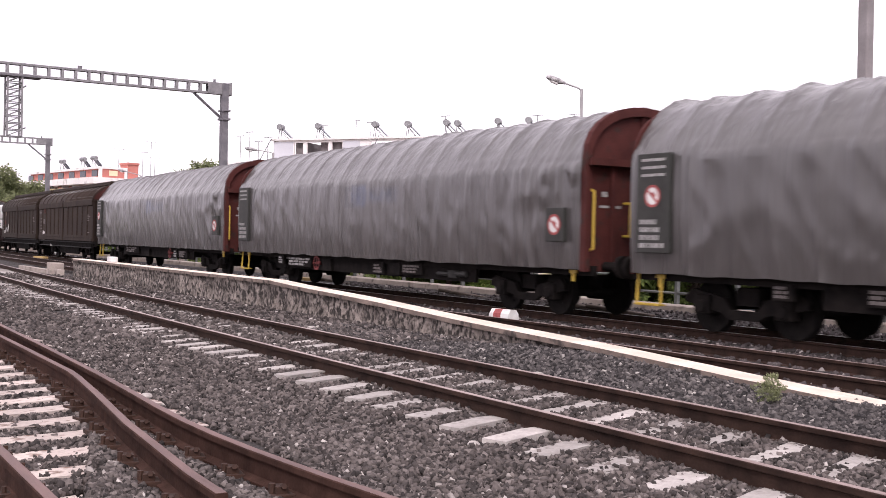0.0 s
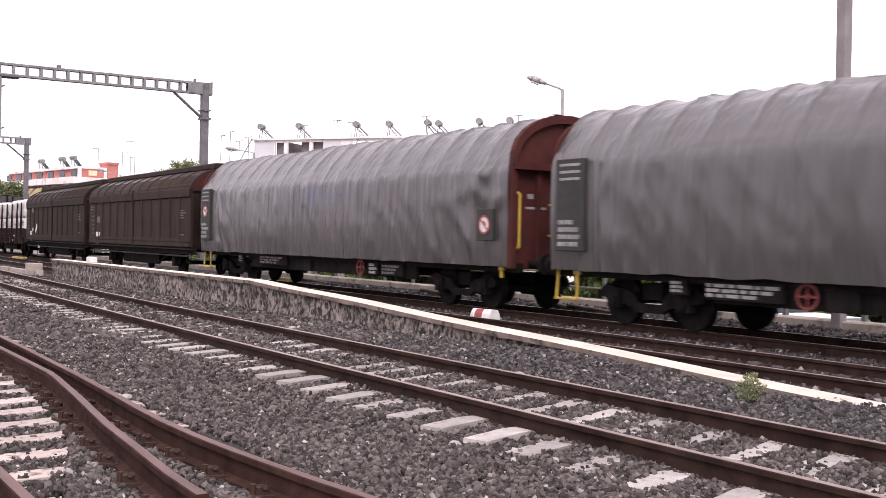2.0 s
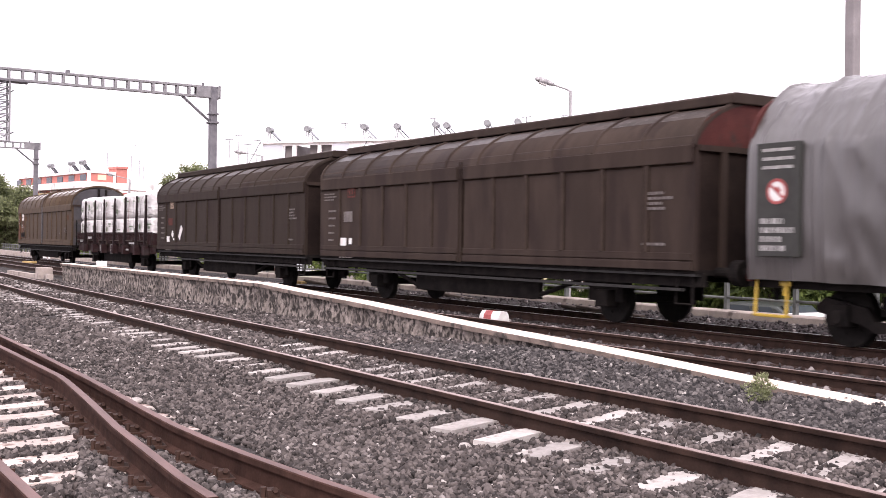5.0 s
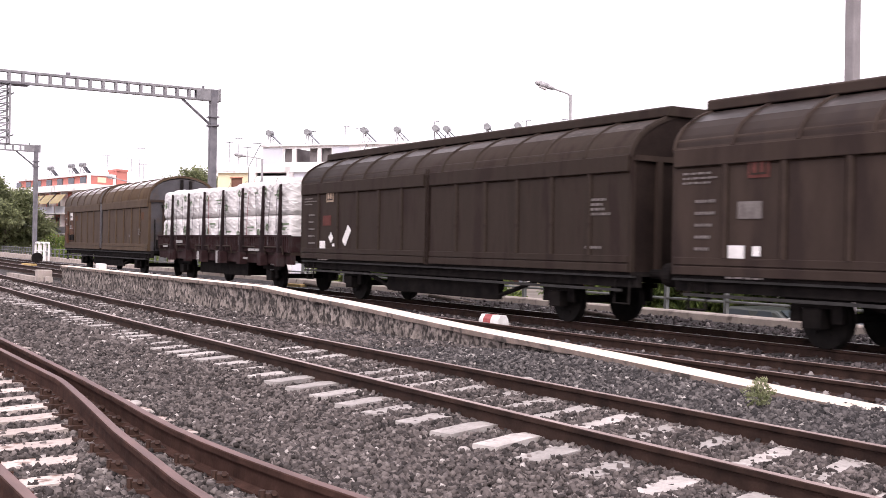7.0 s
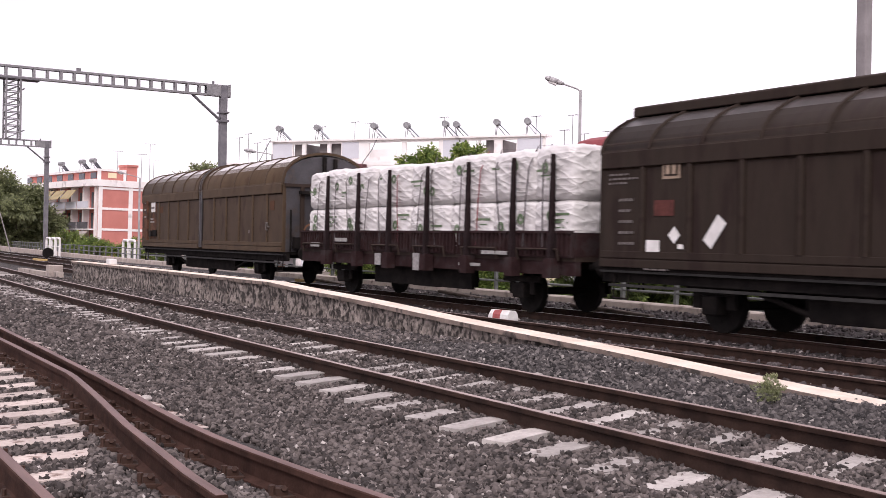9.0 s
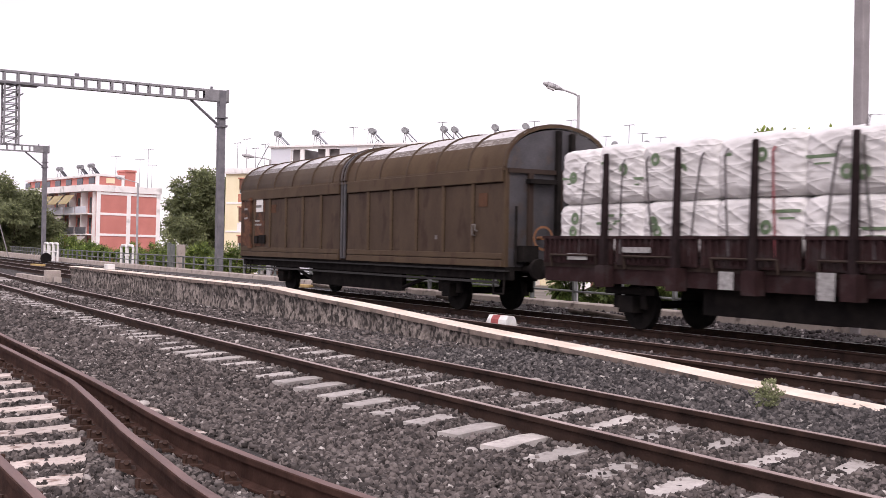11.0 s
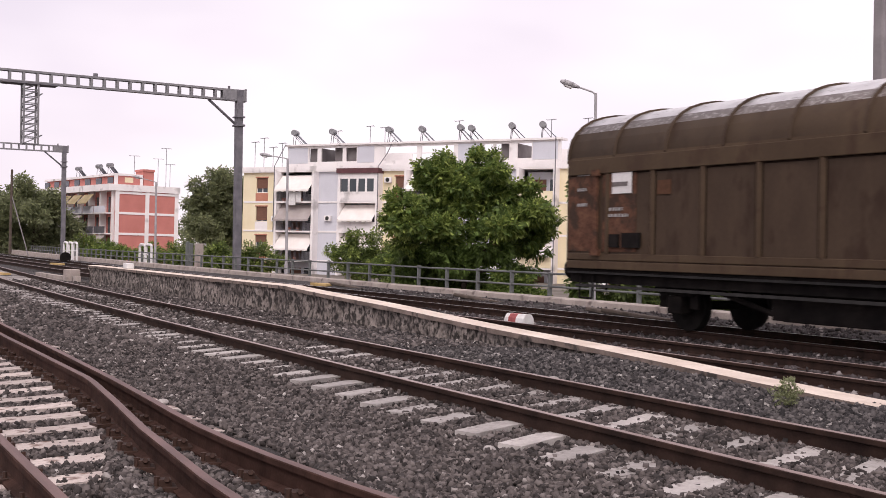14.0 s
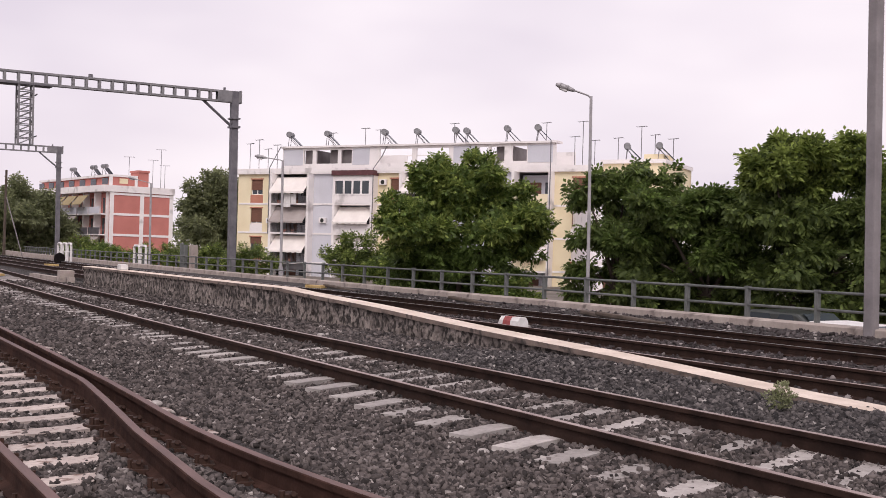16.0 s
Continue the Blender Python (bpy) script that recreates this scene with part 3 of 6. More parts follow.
# ---- the train ----
def arch(half, low, shoulder, top, n=14, flat=0.0):
    """The outline of a wagon end, in (y, z): upright sides and an arched roof."""
    pts = [(-half, low), (-half, shoulder)]
    for i in range(1, n):
        a = math.pi * i / n
        pts.append((-half * math.cos(a), shoulder + (top - shoulder) * math.sin(a) ** 0.85))
    return pts + [(half, shoulder), (half, low)]


def wheelset(parent, x, r=0.46):
    """Two flanged wheels on an axle; turns as the wagon rolls."""
    ob = new("wheelset")
    ob.parent = parent
    ob.matrix_basis = pose(x, 0, r)
    for e in (-1, 1):
        w = S()
        for y, a, b in ((0.70, r + 0.028, r + 0.028), (0.73, r, r), (0.83, r - 0.004, r - 0.004)):
            w.rod((0, e * y, 0), (0, e * (y + (0.03 if y < 0.72 else 0.1 if y < 0.8 else 0.005)), 0), a, 28)
        w.rod((0, e * 0.835, 0), (0, e * 0.875, 0), 0.12, 12)
        for k in range(6):
            a = k * math.pi / 3
            w.box(math.cos(a) * 0.26 - 0.03, min(e * 0.835, e * 0.845), math.sin(a) * 0.26 - 0.03, math.cos(a) * 0.26 + 0.03, max(e * 0.835, e * 0.845), math.sin(a) * 0.26 + 0.03)
        part("wheel", w, WHEEL, ob)
    part("axle", S().rod((0, -0.7, 0), (0, 0.7, 0), 0.08, 10), WHEEL, ob)
    WHEELS.append((parent, ob, x, r))
    return ob


WHEELS = []
DULLRED = surf("dull_dark_red_iron", (0.12, 0.022, 0.022), (0.19, 0.04, 0.038), 6, 0.7)
SOOTGREY = surf("sooty_grey_steel", (0.022, 0.021, 0.021), (0.036, 0.034, 0.033), 4, 0.7, spec=0.15)


def buffers(parent, half):
    for e in (-1, 1):
        for y in (-0.875, 0.875):
            b = S().rod((e * (half - 0.62), y, 1.05), (e * (half - 0.12), y, 1.05), 0.09, 12).rod((e * (half - 0.13), y, 1.05), (e * (half - 0.02), y, 1.05), 0.22, 20)
            part("buffer", b, BLACK, parent)
        part("coupling", S().box(min(e * (half - 0.6), e * half), -0.05, 0.94, max(e * (half - 0.6), e * half), 0.05, 1.04).rod((e * (half - 0.1), 0, 0.98), (e * (half - 0.05), 0, 0.6), 0.03, 6), BLACK, parent)


def bars(rows, x0, z0, wide, step, height, y, seed):
    """Unreadable lettering as plain bars."""
    rng, s = random.Random(seed), S()
    for i in range(rows):
        x = x0
        end = x0 + wide * rng.uniform(0.6, 1.0)
        while x < end:
            w = rng.uniform(0.06, 0.2) * wide
            s.box(x, y - 0.004, z0 - i * step, min(x + w, end), y, z0 - i * step + height)
            x += w + 0.04 * wide
    return s


def disc(x, z, y, r, n=28, thick=0.006):
    return S().rod((x, y, z), (x, y - thick, z), r, n)


def ring(x, z, y, r, w, n=28):
    s, t = S(), 0.004
    v = []
    for i in range(n):
        a = 2 * math.pi * i / n
        for rr in (r - w, r):
            for yy in (y, y - t):
                v.append((x + rr * math.cos(a), yy, z + rr * math.sin(a)))
    f = []
    for i in range(n):
        a, b = 4 * i, 4 * ((i + 1) % n)
        f += [(a + 1, a + 3, b + 3, b + 1), (a, b, b + 2, a + 2), (a + 2, b + 2, b + 3, a + 3), (a, a + 1, b + 1, b)]
    return s.add(v, f)


def warning_sign(parent, x, z, y, r):
    part("warning_disc", disc(x, z, y, r), WHITE, parent, "white prohibition disc with a red rim")
    part("red_rim", ring(x, z, y - 0.007, r + 0.01, r * 0.24), RED, parent)
    s = S()
    m = pose(x, y - 0.012, z, 0, 40, 0)
    s.at(m, S().box(-r * 0.8, -0.003, -r * 0.1, r * 0.8, 0.001, r * 0.1))
    s.at(m, S().box(-r * 0.25, -0.003, r * 0.1, r * 0.3, 0.001, r * 0.36))
    part("pictogram", s, RED, parent)


def bogie(wagon, x):
    b = new("bogie")
    b.parent = wagon
    b.matrix_basis = pose(x, 0, 0)
    for e in (-1, 1):
        y = e * 0.98
        outline = [(-1.35, 0.62), (-1.2, 0.75), (-0.45, 0.62), (-0.3, 0.42), (0.3, 0.42), (0.45, 0.62), (1.2, 0.75), (1.35, 0.62), (1.35, 0.52), (1.05, 0.46), (0.5, 0.36), (0.32, 0.26), (-0.32, 0.26), (-0.5, 0.36), (-1.05, 0.46), (-1.35, 0.52)]
        frame_side = S().prism([(-p, q) for p, q in outline], -0.06, 0.06)
        part("side_frame", S().at(Matrix(((0, 1, 0, 0), (1, 0, 0, y), (0, 0, 1, 0), (0, 0, 0, 1))), frame_side), BLACK, b)
        for w in (-0.9, 0.9):
            part("axle_box", S().box(w - 0.17, y - 0.13, 0.32, w + 0.17, y + 0.13, 0.66).rod((w, y - e * 0.0, 0.46), (w, y + e * 0.17, 0.46), 0.11, 14), BLACK, b, bevel=0.02)
            for k in (-0.27, 0.27):
                part("spring", S().path([(w + k + 0.05 * math.cos(i * 0.8), y + 0.05 * math.sin(i * 0.8), 0.46 + 0.008 * i) for i in range(24)], 0.016, 5), BLACK, b)
    part("bolster", S().box(-0.25, -0.95, 0.5, 0.25, 0.95, 0.8), BLACK, b)
    wheelset(wagon, x - 0.9)
    wheelset(wagon, x + 0.9)


def tarp_mesh(half, seed):
    """Tarpaulin over hoops: hangs between them, with folds on the sides."""
    outline = [(-1.42, 0.98), (-1.45, 1.4), (-1.47, 1.9), (-1.475, 2.4), (-1.465, 2.85), (-1.44, 3.1), (-1.37, 3.24), (-1.2, 3.49), (-1.0, 3.74), (-0.75, 3.97), (-0.45, 4.13), (-0.15, 4.2), (0.15, 4.2), (0.45, 4.13), (0.75, 3.97), (1.0, 3.74), (1.2, 3.49), (1.36, 3.24), (1.42, 3.1), (1.45, 2.4), (1.44, 1.6), (1.42, 0.98)]
    fine = []
    for (a, b), (c, d) in zip(outline, outline[1:]):
        k = 3 if a < 0.3 else 1
        fine += [(a + (c - a) * i / k, b + (d - b) * i / k) for i in range(k)]
    fine.append(outline[-1])
    nx, n = 420, len(fine)
    hoop = 2 * half / 19
    v = []
    for i in range(nx + 1):
        x = -half + 2 * half * i / nx
        u = (x + half) / hoop
        sag = 0.5 - 0.5 * math.cos(2 * math.pi * u)
        for y, z in fine:
            side = 1.0 if z < 3.1 else 0.0
            fall = max(0.0, min(1.0, (3.2 - z) / 1.2))
            lean = x + 0.10 * (3.2 - z) * math.sin(seed + 0.35 * x)
            w = noise.noise(Vector((lean * 2.3, z * 0.35 + (5 if y > 0 else 0), seed)))
            w2 = noise.noise(Vector((lean * 5.1, z * 0.9, seed + 9)))
            ends = 0.35 + 0.9 * math.exp(-((half - abs(x)) / 2.2) ** 2) + 0.5 * max(0, noise.noise(Vector((x * 0.35, 3, seed))))
            ridge = (1 - abs(noise.noise(Vector((lean * 1.9, z * 0.3, seed + 20))))) ** 6
            slant = (1 - abs(noise.noise(Vector((x * 1.2 + 1.1 * z, z * 0.5 - 0.3 * x, seed + 30))))) ** 14
            hang = (1 - abs(noise.noise(Vector((lean * 3.1, z * 0.22, seed + 40))))) ** 12
            out = side * (0.008 * w + ends * (0.032 * ridge * (1.1 - 0.6 * fall) + 0.045 * slant) + 0.022 * hang * (1 - 0.5 * fall) + 0.005 * w2 + 0.045 * (1 - sag) * (1 - fall) ** 2)
            if x < 1.5 - half or (x > half - 1.4 and z < 2.35):   # pulled flat behind the plates
                out *= 0.25
            near_hoop = abs(u - round(u)) * hoop
            up = (1 - side) * (0.042 * math.exp(-(near_hoop / 0.045) ** 2) - 0.026 * sag + 0.010 * w2 + 0.010 * w + 0.03 * slant + 0.028 * (1 - abs(noise.noise(Vector((x * 0.8, z * 3.2 + 0.5 * y, seed + 60))))) ** 9)
            edge = 0.03 * noise.noise(Vector((x * 1.4, 7, seed))) if z < 1.2 else 0
            sgn = -1 if y < 0 else 1
            rim = min(1.0, (half - abs(x)) / 0.25)
            nz = z + up * (1 if z > 3.4 else 0.5) + edge
            v.append((x, y + sgn * (out * (0.4 + 0.6 * rim)), nz))
    f = [(i * n + j, (i + 1) * n + j, (i + 1) * n + j + 1, i * n + j + 1) for i in range(nx) for j in range(n - 1)]
    return S().add(v, f).mesh("tarpaulin", TARP, True)


def tarp_wagon(seed, panel_disc, plates, wheel):
    th = thing("covered_coil_wagon", "bogie freight wagon under a wrinkled grey tarpaulin with maroon end walls", "freight wagon", group="train")
    half, L = 9.35, 10.0
    part("tarpaulin", tarp_mesh(half - 0.02, seed), None, th, "wrinkled grey tarpaulin stretched over hoops")
    # end walls with an arched rim and an inset upper panel
    for e in (-1, 1):
        x = e * (half + 0.02)
        wall = S().prism(arch(1.40, 0.95, 3.1, 4.1), min(x, x - e * 0.06), max(x, x - e * 0.06))
        end = part("end_wall", wall, MAROON, th, "maroon steel end wall")
        if e < 0:
            continue
        outer, inner = arch(1.47, 0.95, 3.12, 4.24), arch(1.34, 0.95, 3.08, 4.06)
        n, v = len(outer), []
        for xx in (x - e * 0.05, x + e * 0.10):
            v += [(xx, a, b) for a, b in outer] + [(xx, a, b) for a, b in inner]
        f = []
        for i in range(n - 1):
            f += [(i, i + 1, 2 * n + i + 1, 2 * n + i), (n + i, 3 * n + i, 3 * n + i + 1, n + i + 1), (2 * n + i, 2 * n + i + 1, 3 * n + i + 1, 3 * n + i), (i, n + i, n + i + 1, i + 1)]
        part("rim", S().add(v, f), MAROON, end)
        part("cross_beam", S().box(min(x, x + e * 0.2), -1.42, 3.02, max(x, x + e * 0.2), 1.42, 3.16), MAROON, end)
        for y in (-0.75, 0, 0.75):
            part("post", S().box(min(x, x + e * 0.09), y - 0.05, 1.0, max(x, x + e * 0.09), y + 0.05, 3.03), MAROON, end)
        part("roof_post", S().box(min(x, x + e * 0.06), -0.03, 3.16, max(x, x + e * 0.06), 0.03, 4.05), MAROON, end)
        g = e * 0.1
        part("handrail", S().path([(x + e * 0.02, -1.3, 1.35), (x + g + e * 0.1, -1.34, 1.4), (x + g + e * 0.1, -1.34, 2.5), (x + e * 0.02, -1.3, 2.55)], 0.028), YELLOW, end, "yellow handrail")
        part("handrail", S().path([(x, -0.42, 1.65), (x + g + e * 0.1, -0.42, 1.65), (x + g + e * 0.1, -0.42, 2.3), (x, -0.42, 2.3)], 0.028), YELLOW, end, "yellow handrail")
        part("lettering", S().box(min(x + e * 0.001, x + e * 0.006), -1.0, 2.42, max(x + e * 0.001, x + e * 0.006), -0.85, 2.52).box(min(x + e * 0.001, x + e * 0.006), -1.05, 2.2, max(x + e * 0.001, x + e * 0.006), -0.5, 2.25), PALETEXT, end)
    # underframe
    part("solebar", S().box(-half - 0.1, -1.25, 0.86, half + 0.1, -1.12, 1.06).box(-half - 0.1, 1.12, 0.86, half + 0.1, 1.25, 1.06), BLACK, th)
    part("deck", S().box(-half, -1.36, 1.02, half, 1.36, 1.14), BLACK, th)
    part("centre_girder", S().prism([(-0.5, 0.62), (0.5, 0.62), (0.5, 1.02), (-0.5, 1.02)], -5.0, 5.0), BLACK, th)
    part("truss", S().box(-5.2, -1.2, 0.55, 5.2, -1.12, 0.88), BLACK, th)
    for e in (-1, 1):
        bogie(th, e * 6.95)
    buffers(th, L)
    # boxes and plates hung under the solebar
    for x, w, z, h, material in plates:
        box = part("equipment_box", S().box(x - w / 2 - 0.04, -1.30, z - 0.03, x + w / 2 + 0.04, -1.2, z + h + 0.03), BLACK, th, bevel=0.01)
        if material is not BLACK:
            part("plate", bars(3, x - w / 2, z + h * 0.70, w, h * 0.32, h * 0.22, -1.301, int(10 * x) + 60), material, box, "pale worn print")
    part("brake_wheel", S().at(pose(wheel, -1.34, 0.76), ring(0, 0, 0, 0.21, 0.045)).rod((wheel, -1.34, 0.76), (wheel, -1.2, 0.76), 0.05, 10).box(wheel - 0.2, -1.34, 0.745, wheel + 0.2, -1.325, 0.775).box(wheel - 0.015, -1.34, 0.56, wheel + 0.015, -1.325, 0.96), DULLRED, th, "dull red brake hand wheel")
    if wheel < 0:
        part("hose_box", S().box(4.1, -1.28, 0.62, 4.5, -1.1, 0.8).rod((3.6, -1.25, 0.7), (4.1, -1.25, 0.7), 0.05, 8).rod((4.5, -1.25, 0.72), (4.9, -1.25, 0.72), 0.07, 8), SOOTGREY, th)
    # steps at the corners
    for x in (-half + 0.1, half - 1.0):
        if x < 0:
            part("step", S().path([(x, -1.3, 1.0), (x, -1.34, 0.42), (x + 0.62, -1.34, 0.42), (x + 0.62, -1.3, 1.0)], 0.026).box(x, -1.40, 0.405, x + 0.62, -1.22, 0.435), YELLOW, th, "yellow shunter's step")
        part("yellow_tag", S().box(x + 0.50, -1.34, 0.90, x + 0.70, -1.3, 0.97).box(x + 0.56, -1.34, 0.74, x + 0.64, -1.3, 0.90), YELLOW, th, "small yellow hook")
    # information panel and signs on the cover
    y = -1.56
    panel = part("information_panel", S().box(-half + 0.28, y, 1.35, -half + 1.12, y + 0.09, 3.12), GREYPANEL, th, "dark grey information panel with white lettering", bevel=0.01)
    lines = S()
    for k in range(3):
        lines.box(-half + 0.40, y - 0.005, 2.98 - 0.135 * k, -half + 1.0, y, 3.03 - 0.135 * k)
    part("lettering", lines, PALETEXT, panel)
    part("lettering", bars(4, -half + 0.37, 1.86, 0.66, 0.14, 0.085, y, seed), PALETEXT, panel)
    if panel_disc:
        warning_sign(panel, -half + 0.70, 2.36, y - 0.001, 0.19)
    sign = part("sign_plate", S().box(half - 1.05, y, 1.52, half - 0.45, y + 0.09, 2.2), GREYPANEL, th, "square plate with a prohibition disc", bevel=0.01)
    warning_sign(sign, half - 0.75, 1.86, y - 0.001, 0.2)
    return th


def panel_side(th, x0, x1, low, high, y, material, ribs, name="sliding_wall"):
    """One sliding side wall: sheet, top and bottom rail, pressed ribs."""
    wall = part(name, S().box(x0, y, low, x1, y + 0.05, high), PANELBROWN if material is OCHRE else material, th)
    part("top_rail", S().box(x0, y - 0.05, high - 0.30, x1, y, high), material, wall, bevel=0.012)
    part("bottom_rail", S().box(x0, y - 0.035, low, x1, y, low + 0.15).box(x0, y - 0.025, low + 0.17, x1, y, low + 0.30), material, wall, bevel=0.01)
    for x in ribs:
        part("rib", S().prism([(0, -0.06), (-0.045, -0.035), (-0.045, 0.035), (0, 0.06)], low + 0.30, high - 0.30), material, wall, where=Matrix(((0, 0, 1, x), (0, 1, 0, y), (1, 0, 0, 0), (0, 0, 0, 1))))
        # dark strips put the shade and grime beside each rib into colour
        for e in (-1, 1):
            part("grime_shade", S().box(x + e * 0.074 - 0.014, y - 0.004, low + 0.30, x + e * 0.074 + 0.014, y + 0.002, high - 0.30), DIRTSHADE, wall)
    # and the same darkening beneath the top rail
    part("grime_shade", S().box(x0 + 0.02, y - 0.006, high - 0.33, x1 - 0.02, y + 0.002, high - 0.30), DIRTSHADE, wall)
    return wall


def rounded(half_line):
    """A roof outline from its near half."""
    return half_line + [(-a, b) for a, b in half_line[-2::-1]]


def covered_wagon(name, label, half, L, paint, axle, roof_style, seed, low=1.08, high=3.22, top=4.18):
    th = thing(name, label, "freight wagon", group="train")
    Y = 1.44
    mid = 0.2 if roof_style == "ribbed" else 0.07
    for e in (-1, 1):
        for a, b in ((-half, -mid), (mid, half)):
            ribs = [a + (b - a) * k / 6 for k in range(1, 6)]
            if e < 0:
                panel_side(th, a + 0.06, b - 0.06, low, high, -Y, paint, ribs)
            else:
                part("sliding_wall", S().box(a, Y - 0.05, low, b, Y, high), paint, th)
    # the lock bars in the middle and the corner posts
    part("door_channel", S().box(-mid, -Y + 0.02, low, mid, -Y + 0.06, high), DIRTSHADE, th)
    for x in ((-0.09, 0.09) if roof_style == "ribbed" else (-0.05, 0.05)):
        part("lock_bar", S().box(x - 0.05, -Y - 0.03, low + 0.05, x + 0.05, -Y + 0.01, high + 0.05) if roof_style == "ribbed" else S().rod((x, -Y - 0.03, low - 0.02), (x, -Y - 0.03, high + 0.1), 0.018, 8), STEELGREY if roof_style == "ribbed" else paint, th)
    for x in (-half, half - 0.08):
        for e in (-1, 1):
            part("corner_post", S().box(x, min(e * Y, e * (Y - 0.1)), low, x + 0.08, max(e * (Y + 0.02), e * (Y - 0.1)), high), paint, th)
    # roof
    outline = arch(Y + 0.02, high - 0.0, high + 0.02, top, 18)[1:-1]
    if roof_style == "ridge":
        outline = rounded([(-1.46, 3.2), (-1.43, 3.33), (-1.36, 3.46), (-1.24, 3.6), (-1.06, 3.73), (-0.85, 3.85), (-0.6, 3.95), (-0.3, 4.03), (0, 4.06)])
    if roof_style == "ribbed":
        outline = rounded([(-1.46, 3.22), (-1.44, 3.4), (-1.38, 3.60), (-1.27, 3.76), (-1.1, 3.92), (-0.87, 4.05), (-0.6, 4.14), (-0.3, 4.2), (0, 4.22)])
    n, v = len(outline), []
    for x in (-half, half):
        v += [(x, a, b) for a, b in outline] + [(x, a * 0.97, b - 0.05) for a, b in outline]
    f = []
    for i in range(n - 1):
        f += [(i, i + 1, 2 * n + i + 1, 2 * n + i), (n + i, 3 * n + i, 3 * n + i + 1, n + i + 1), (i, n + i, n + i + 1, i + 1), (2 * n + i, 2 * n + i + 1, 3 * n + i + 1, 3 * n + i)]
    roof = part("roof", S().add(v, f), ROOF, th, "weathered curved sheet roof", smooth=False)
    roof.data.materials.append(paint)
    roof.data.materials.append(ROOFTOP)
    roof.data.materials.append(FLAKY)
    # the ribbed roof's highest band is coloured as reflected sky
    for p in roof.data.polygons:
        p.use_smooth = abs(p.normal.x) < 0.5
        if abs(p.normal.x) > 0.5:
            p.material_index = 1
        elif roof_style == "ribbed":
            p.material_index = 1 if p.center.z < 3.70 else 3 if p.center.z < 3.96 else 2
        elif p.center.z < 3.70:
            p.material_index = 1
    count = 11
    for k in range(count + 1):
        x = -half + 0.04 + (2 * half - 0.08) * k / count
        s = S()
        for (a, b), (c, d) in zip(outline, outline[1:]):
            s.add([(x - 0.035, a, b), (x + 0.035, a, b), (x + 0.035, c, d), (x - 0.035, c, d), (x - 0.02, a * 1.015, b + 0.035), (x + 0.02, a * 1.015, b + 0.035), (x + 0.02, c * 1.015, d + 0.035), (x - 0.02, c * 1.015, d + 0.035)],
                  [(0, 1, 5, 4), (3, 7, 6, 2), (4, 5, 6, 7), (0, 4, 7, 3), (1, 2, 6, 5)])
        part("roof_rib", s, PANELBROWN if roof_style == "ribbed" else paint, roof)
    if roof_style == "ribbed":   # the joint between the two roof halves, with its pale edge strips
        for x0, x1, lift, material in ((-0.17, 0.17, 1.012, DIRTSHADE), (-0.13, -0.05, 1.024, STEELGREY), (0.06, 0.11, 1.024, STEELGREY), (-0.24, -0.17, 1.03, PANELBROWN), (0.17, 0.24, 1.03, PANELBROWN)):
            s = S()
            for (a, b), (c, d) in zip(outline, outline[1:]):
                b1, d1 = b + (lift - 1) * 2.2, d + (lift - 1) * 2.2
                s.add([(x0, a, b), (x1, a, b), (x1, c, d), (x0, c, d), (x0, a * lift, b1), (x1, a * lift, b1), (x1, c * lift, d1), (x0, c * lift, d1)],
                      [(0, 1, 5, 4), (3, 7, 6, 2), (4, 5, 6, 7), (0, 4, 7, 3), (1, 2, 6, 5)])
            part("roof_joint", s, material, roof)
    if roof_style == "ridge":
        part("roof_rail", S().prism([(-0.62, 3.98), (-0.62, 4.15), (-0.54, 4.18), (0.54, 4.18), (0.62, 4.15), (0.62, 3.98)], -half - 0.05, half + 0.05), paint, roof, "long raised ridge cover", bevel=0.02)
        part("eaves_sheet", S().prism([(-Y - 0.03, high - 0.04), (-Y + 0.03, high + 0.16), (-Y + 0.27, high + 0.42), (-Y + 0.29, high + 0.38), (-Y + 0.06, high + 0.12), (-Y + 0.02, high - 0.04)], -half + 0.02, half - 0.02), paint, roof)
    else:
        part("eaves_sheet", S().prism([(-Y - 0.03, high - 0.05), (-Y - 0.02, high + 0.05), (-Y + 0.02, high + 0.05), (-Y + 0.0, high - 0.05)], -half, half), paint, roof)
    # ends
    for e in (-1, 1):
        x = e * (half - 0.02)
        end = part("end_wall", S().prism(arch(Y - 0.04, low, high, top - 0.06, 18), min(x, x - e * 0.05), max(x, x - e * 0.05)), STEELGREY if roof_style == "ribbed" else SOOTBROWN, th, "flat sheet end wall")
        if paint is BROWN and e > 0:
            part("end_hood", S().prism(arch(Y - 0.05, high, high + 0.02, top - 0.08, 18), x, x + 0.012), MAROON, end, "maroon arched hood")
        part("cross_beam", S().box(min(x, x + e * 0.06), -Y + 0.05, high - 0.1, max(x, x + e * 0.06), Y - 0.05, high + 0.0), BROWN, end)
        for y in (-0.8, 0.0, 0.8):
            part("post", S().box(min(x, x + e * 0.08), y - 0.06, low, max(x, x + e * 0.08), y + 0.06, high - 0.1), BROWN, end)
        if roof_style == "ribbed" and e > 0:
            part("ladder_post", S().box(x, -0.12, 1.0, x + 0.12, -0.02, 4.1).box(x, 0.25, 1.0, x + 0.12, 0.35, 4.05), BLACK, end)
            part("brake_wheel", S().at(pose(x + 0.2, -0.55, 1.72, 0, 0, 90), ring(0, 0, 0, 0.27, 0.05)).rod((x, -0.55, 1.72), (x + 0.2, -0.55, 1.72), 0.04, 8), RUSTWHEEL, end, "rusty hand brake wheel")
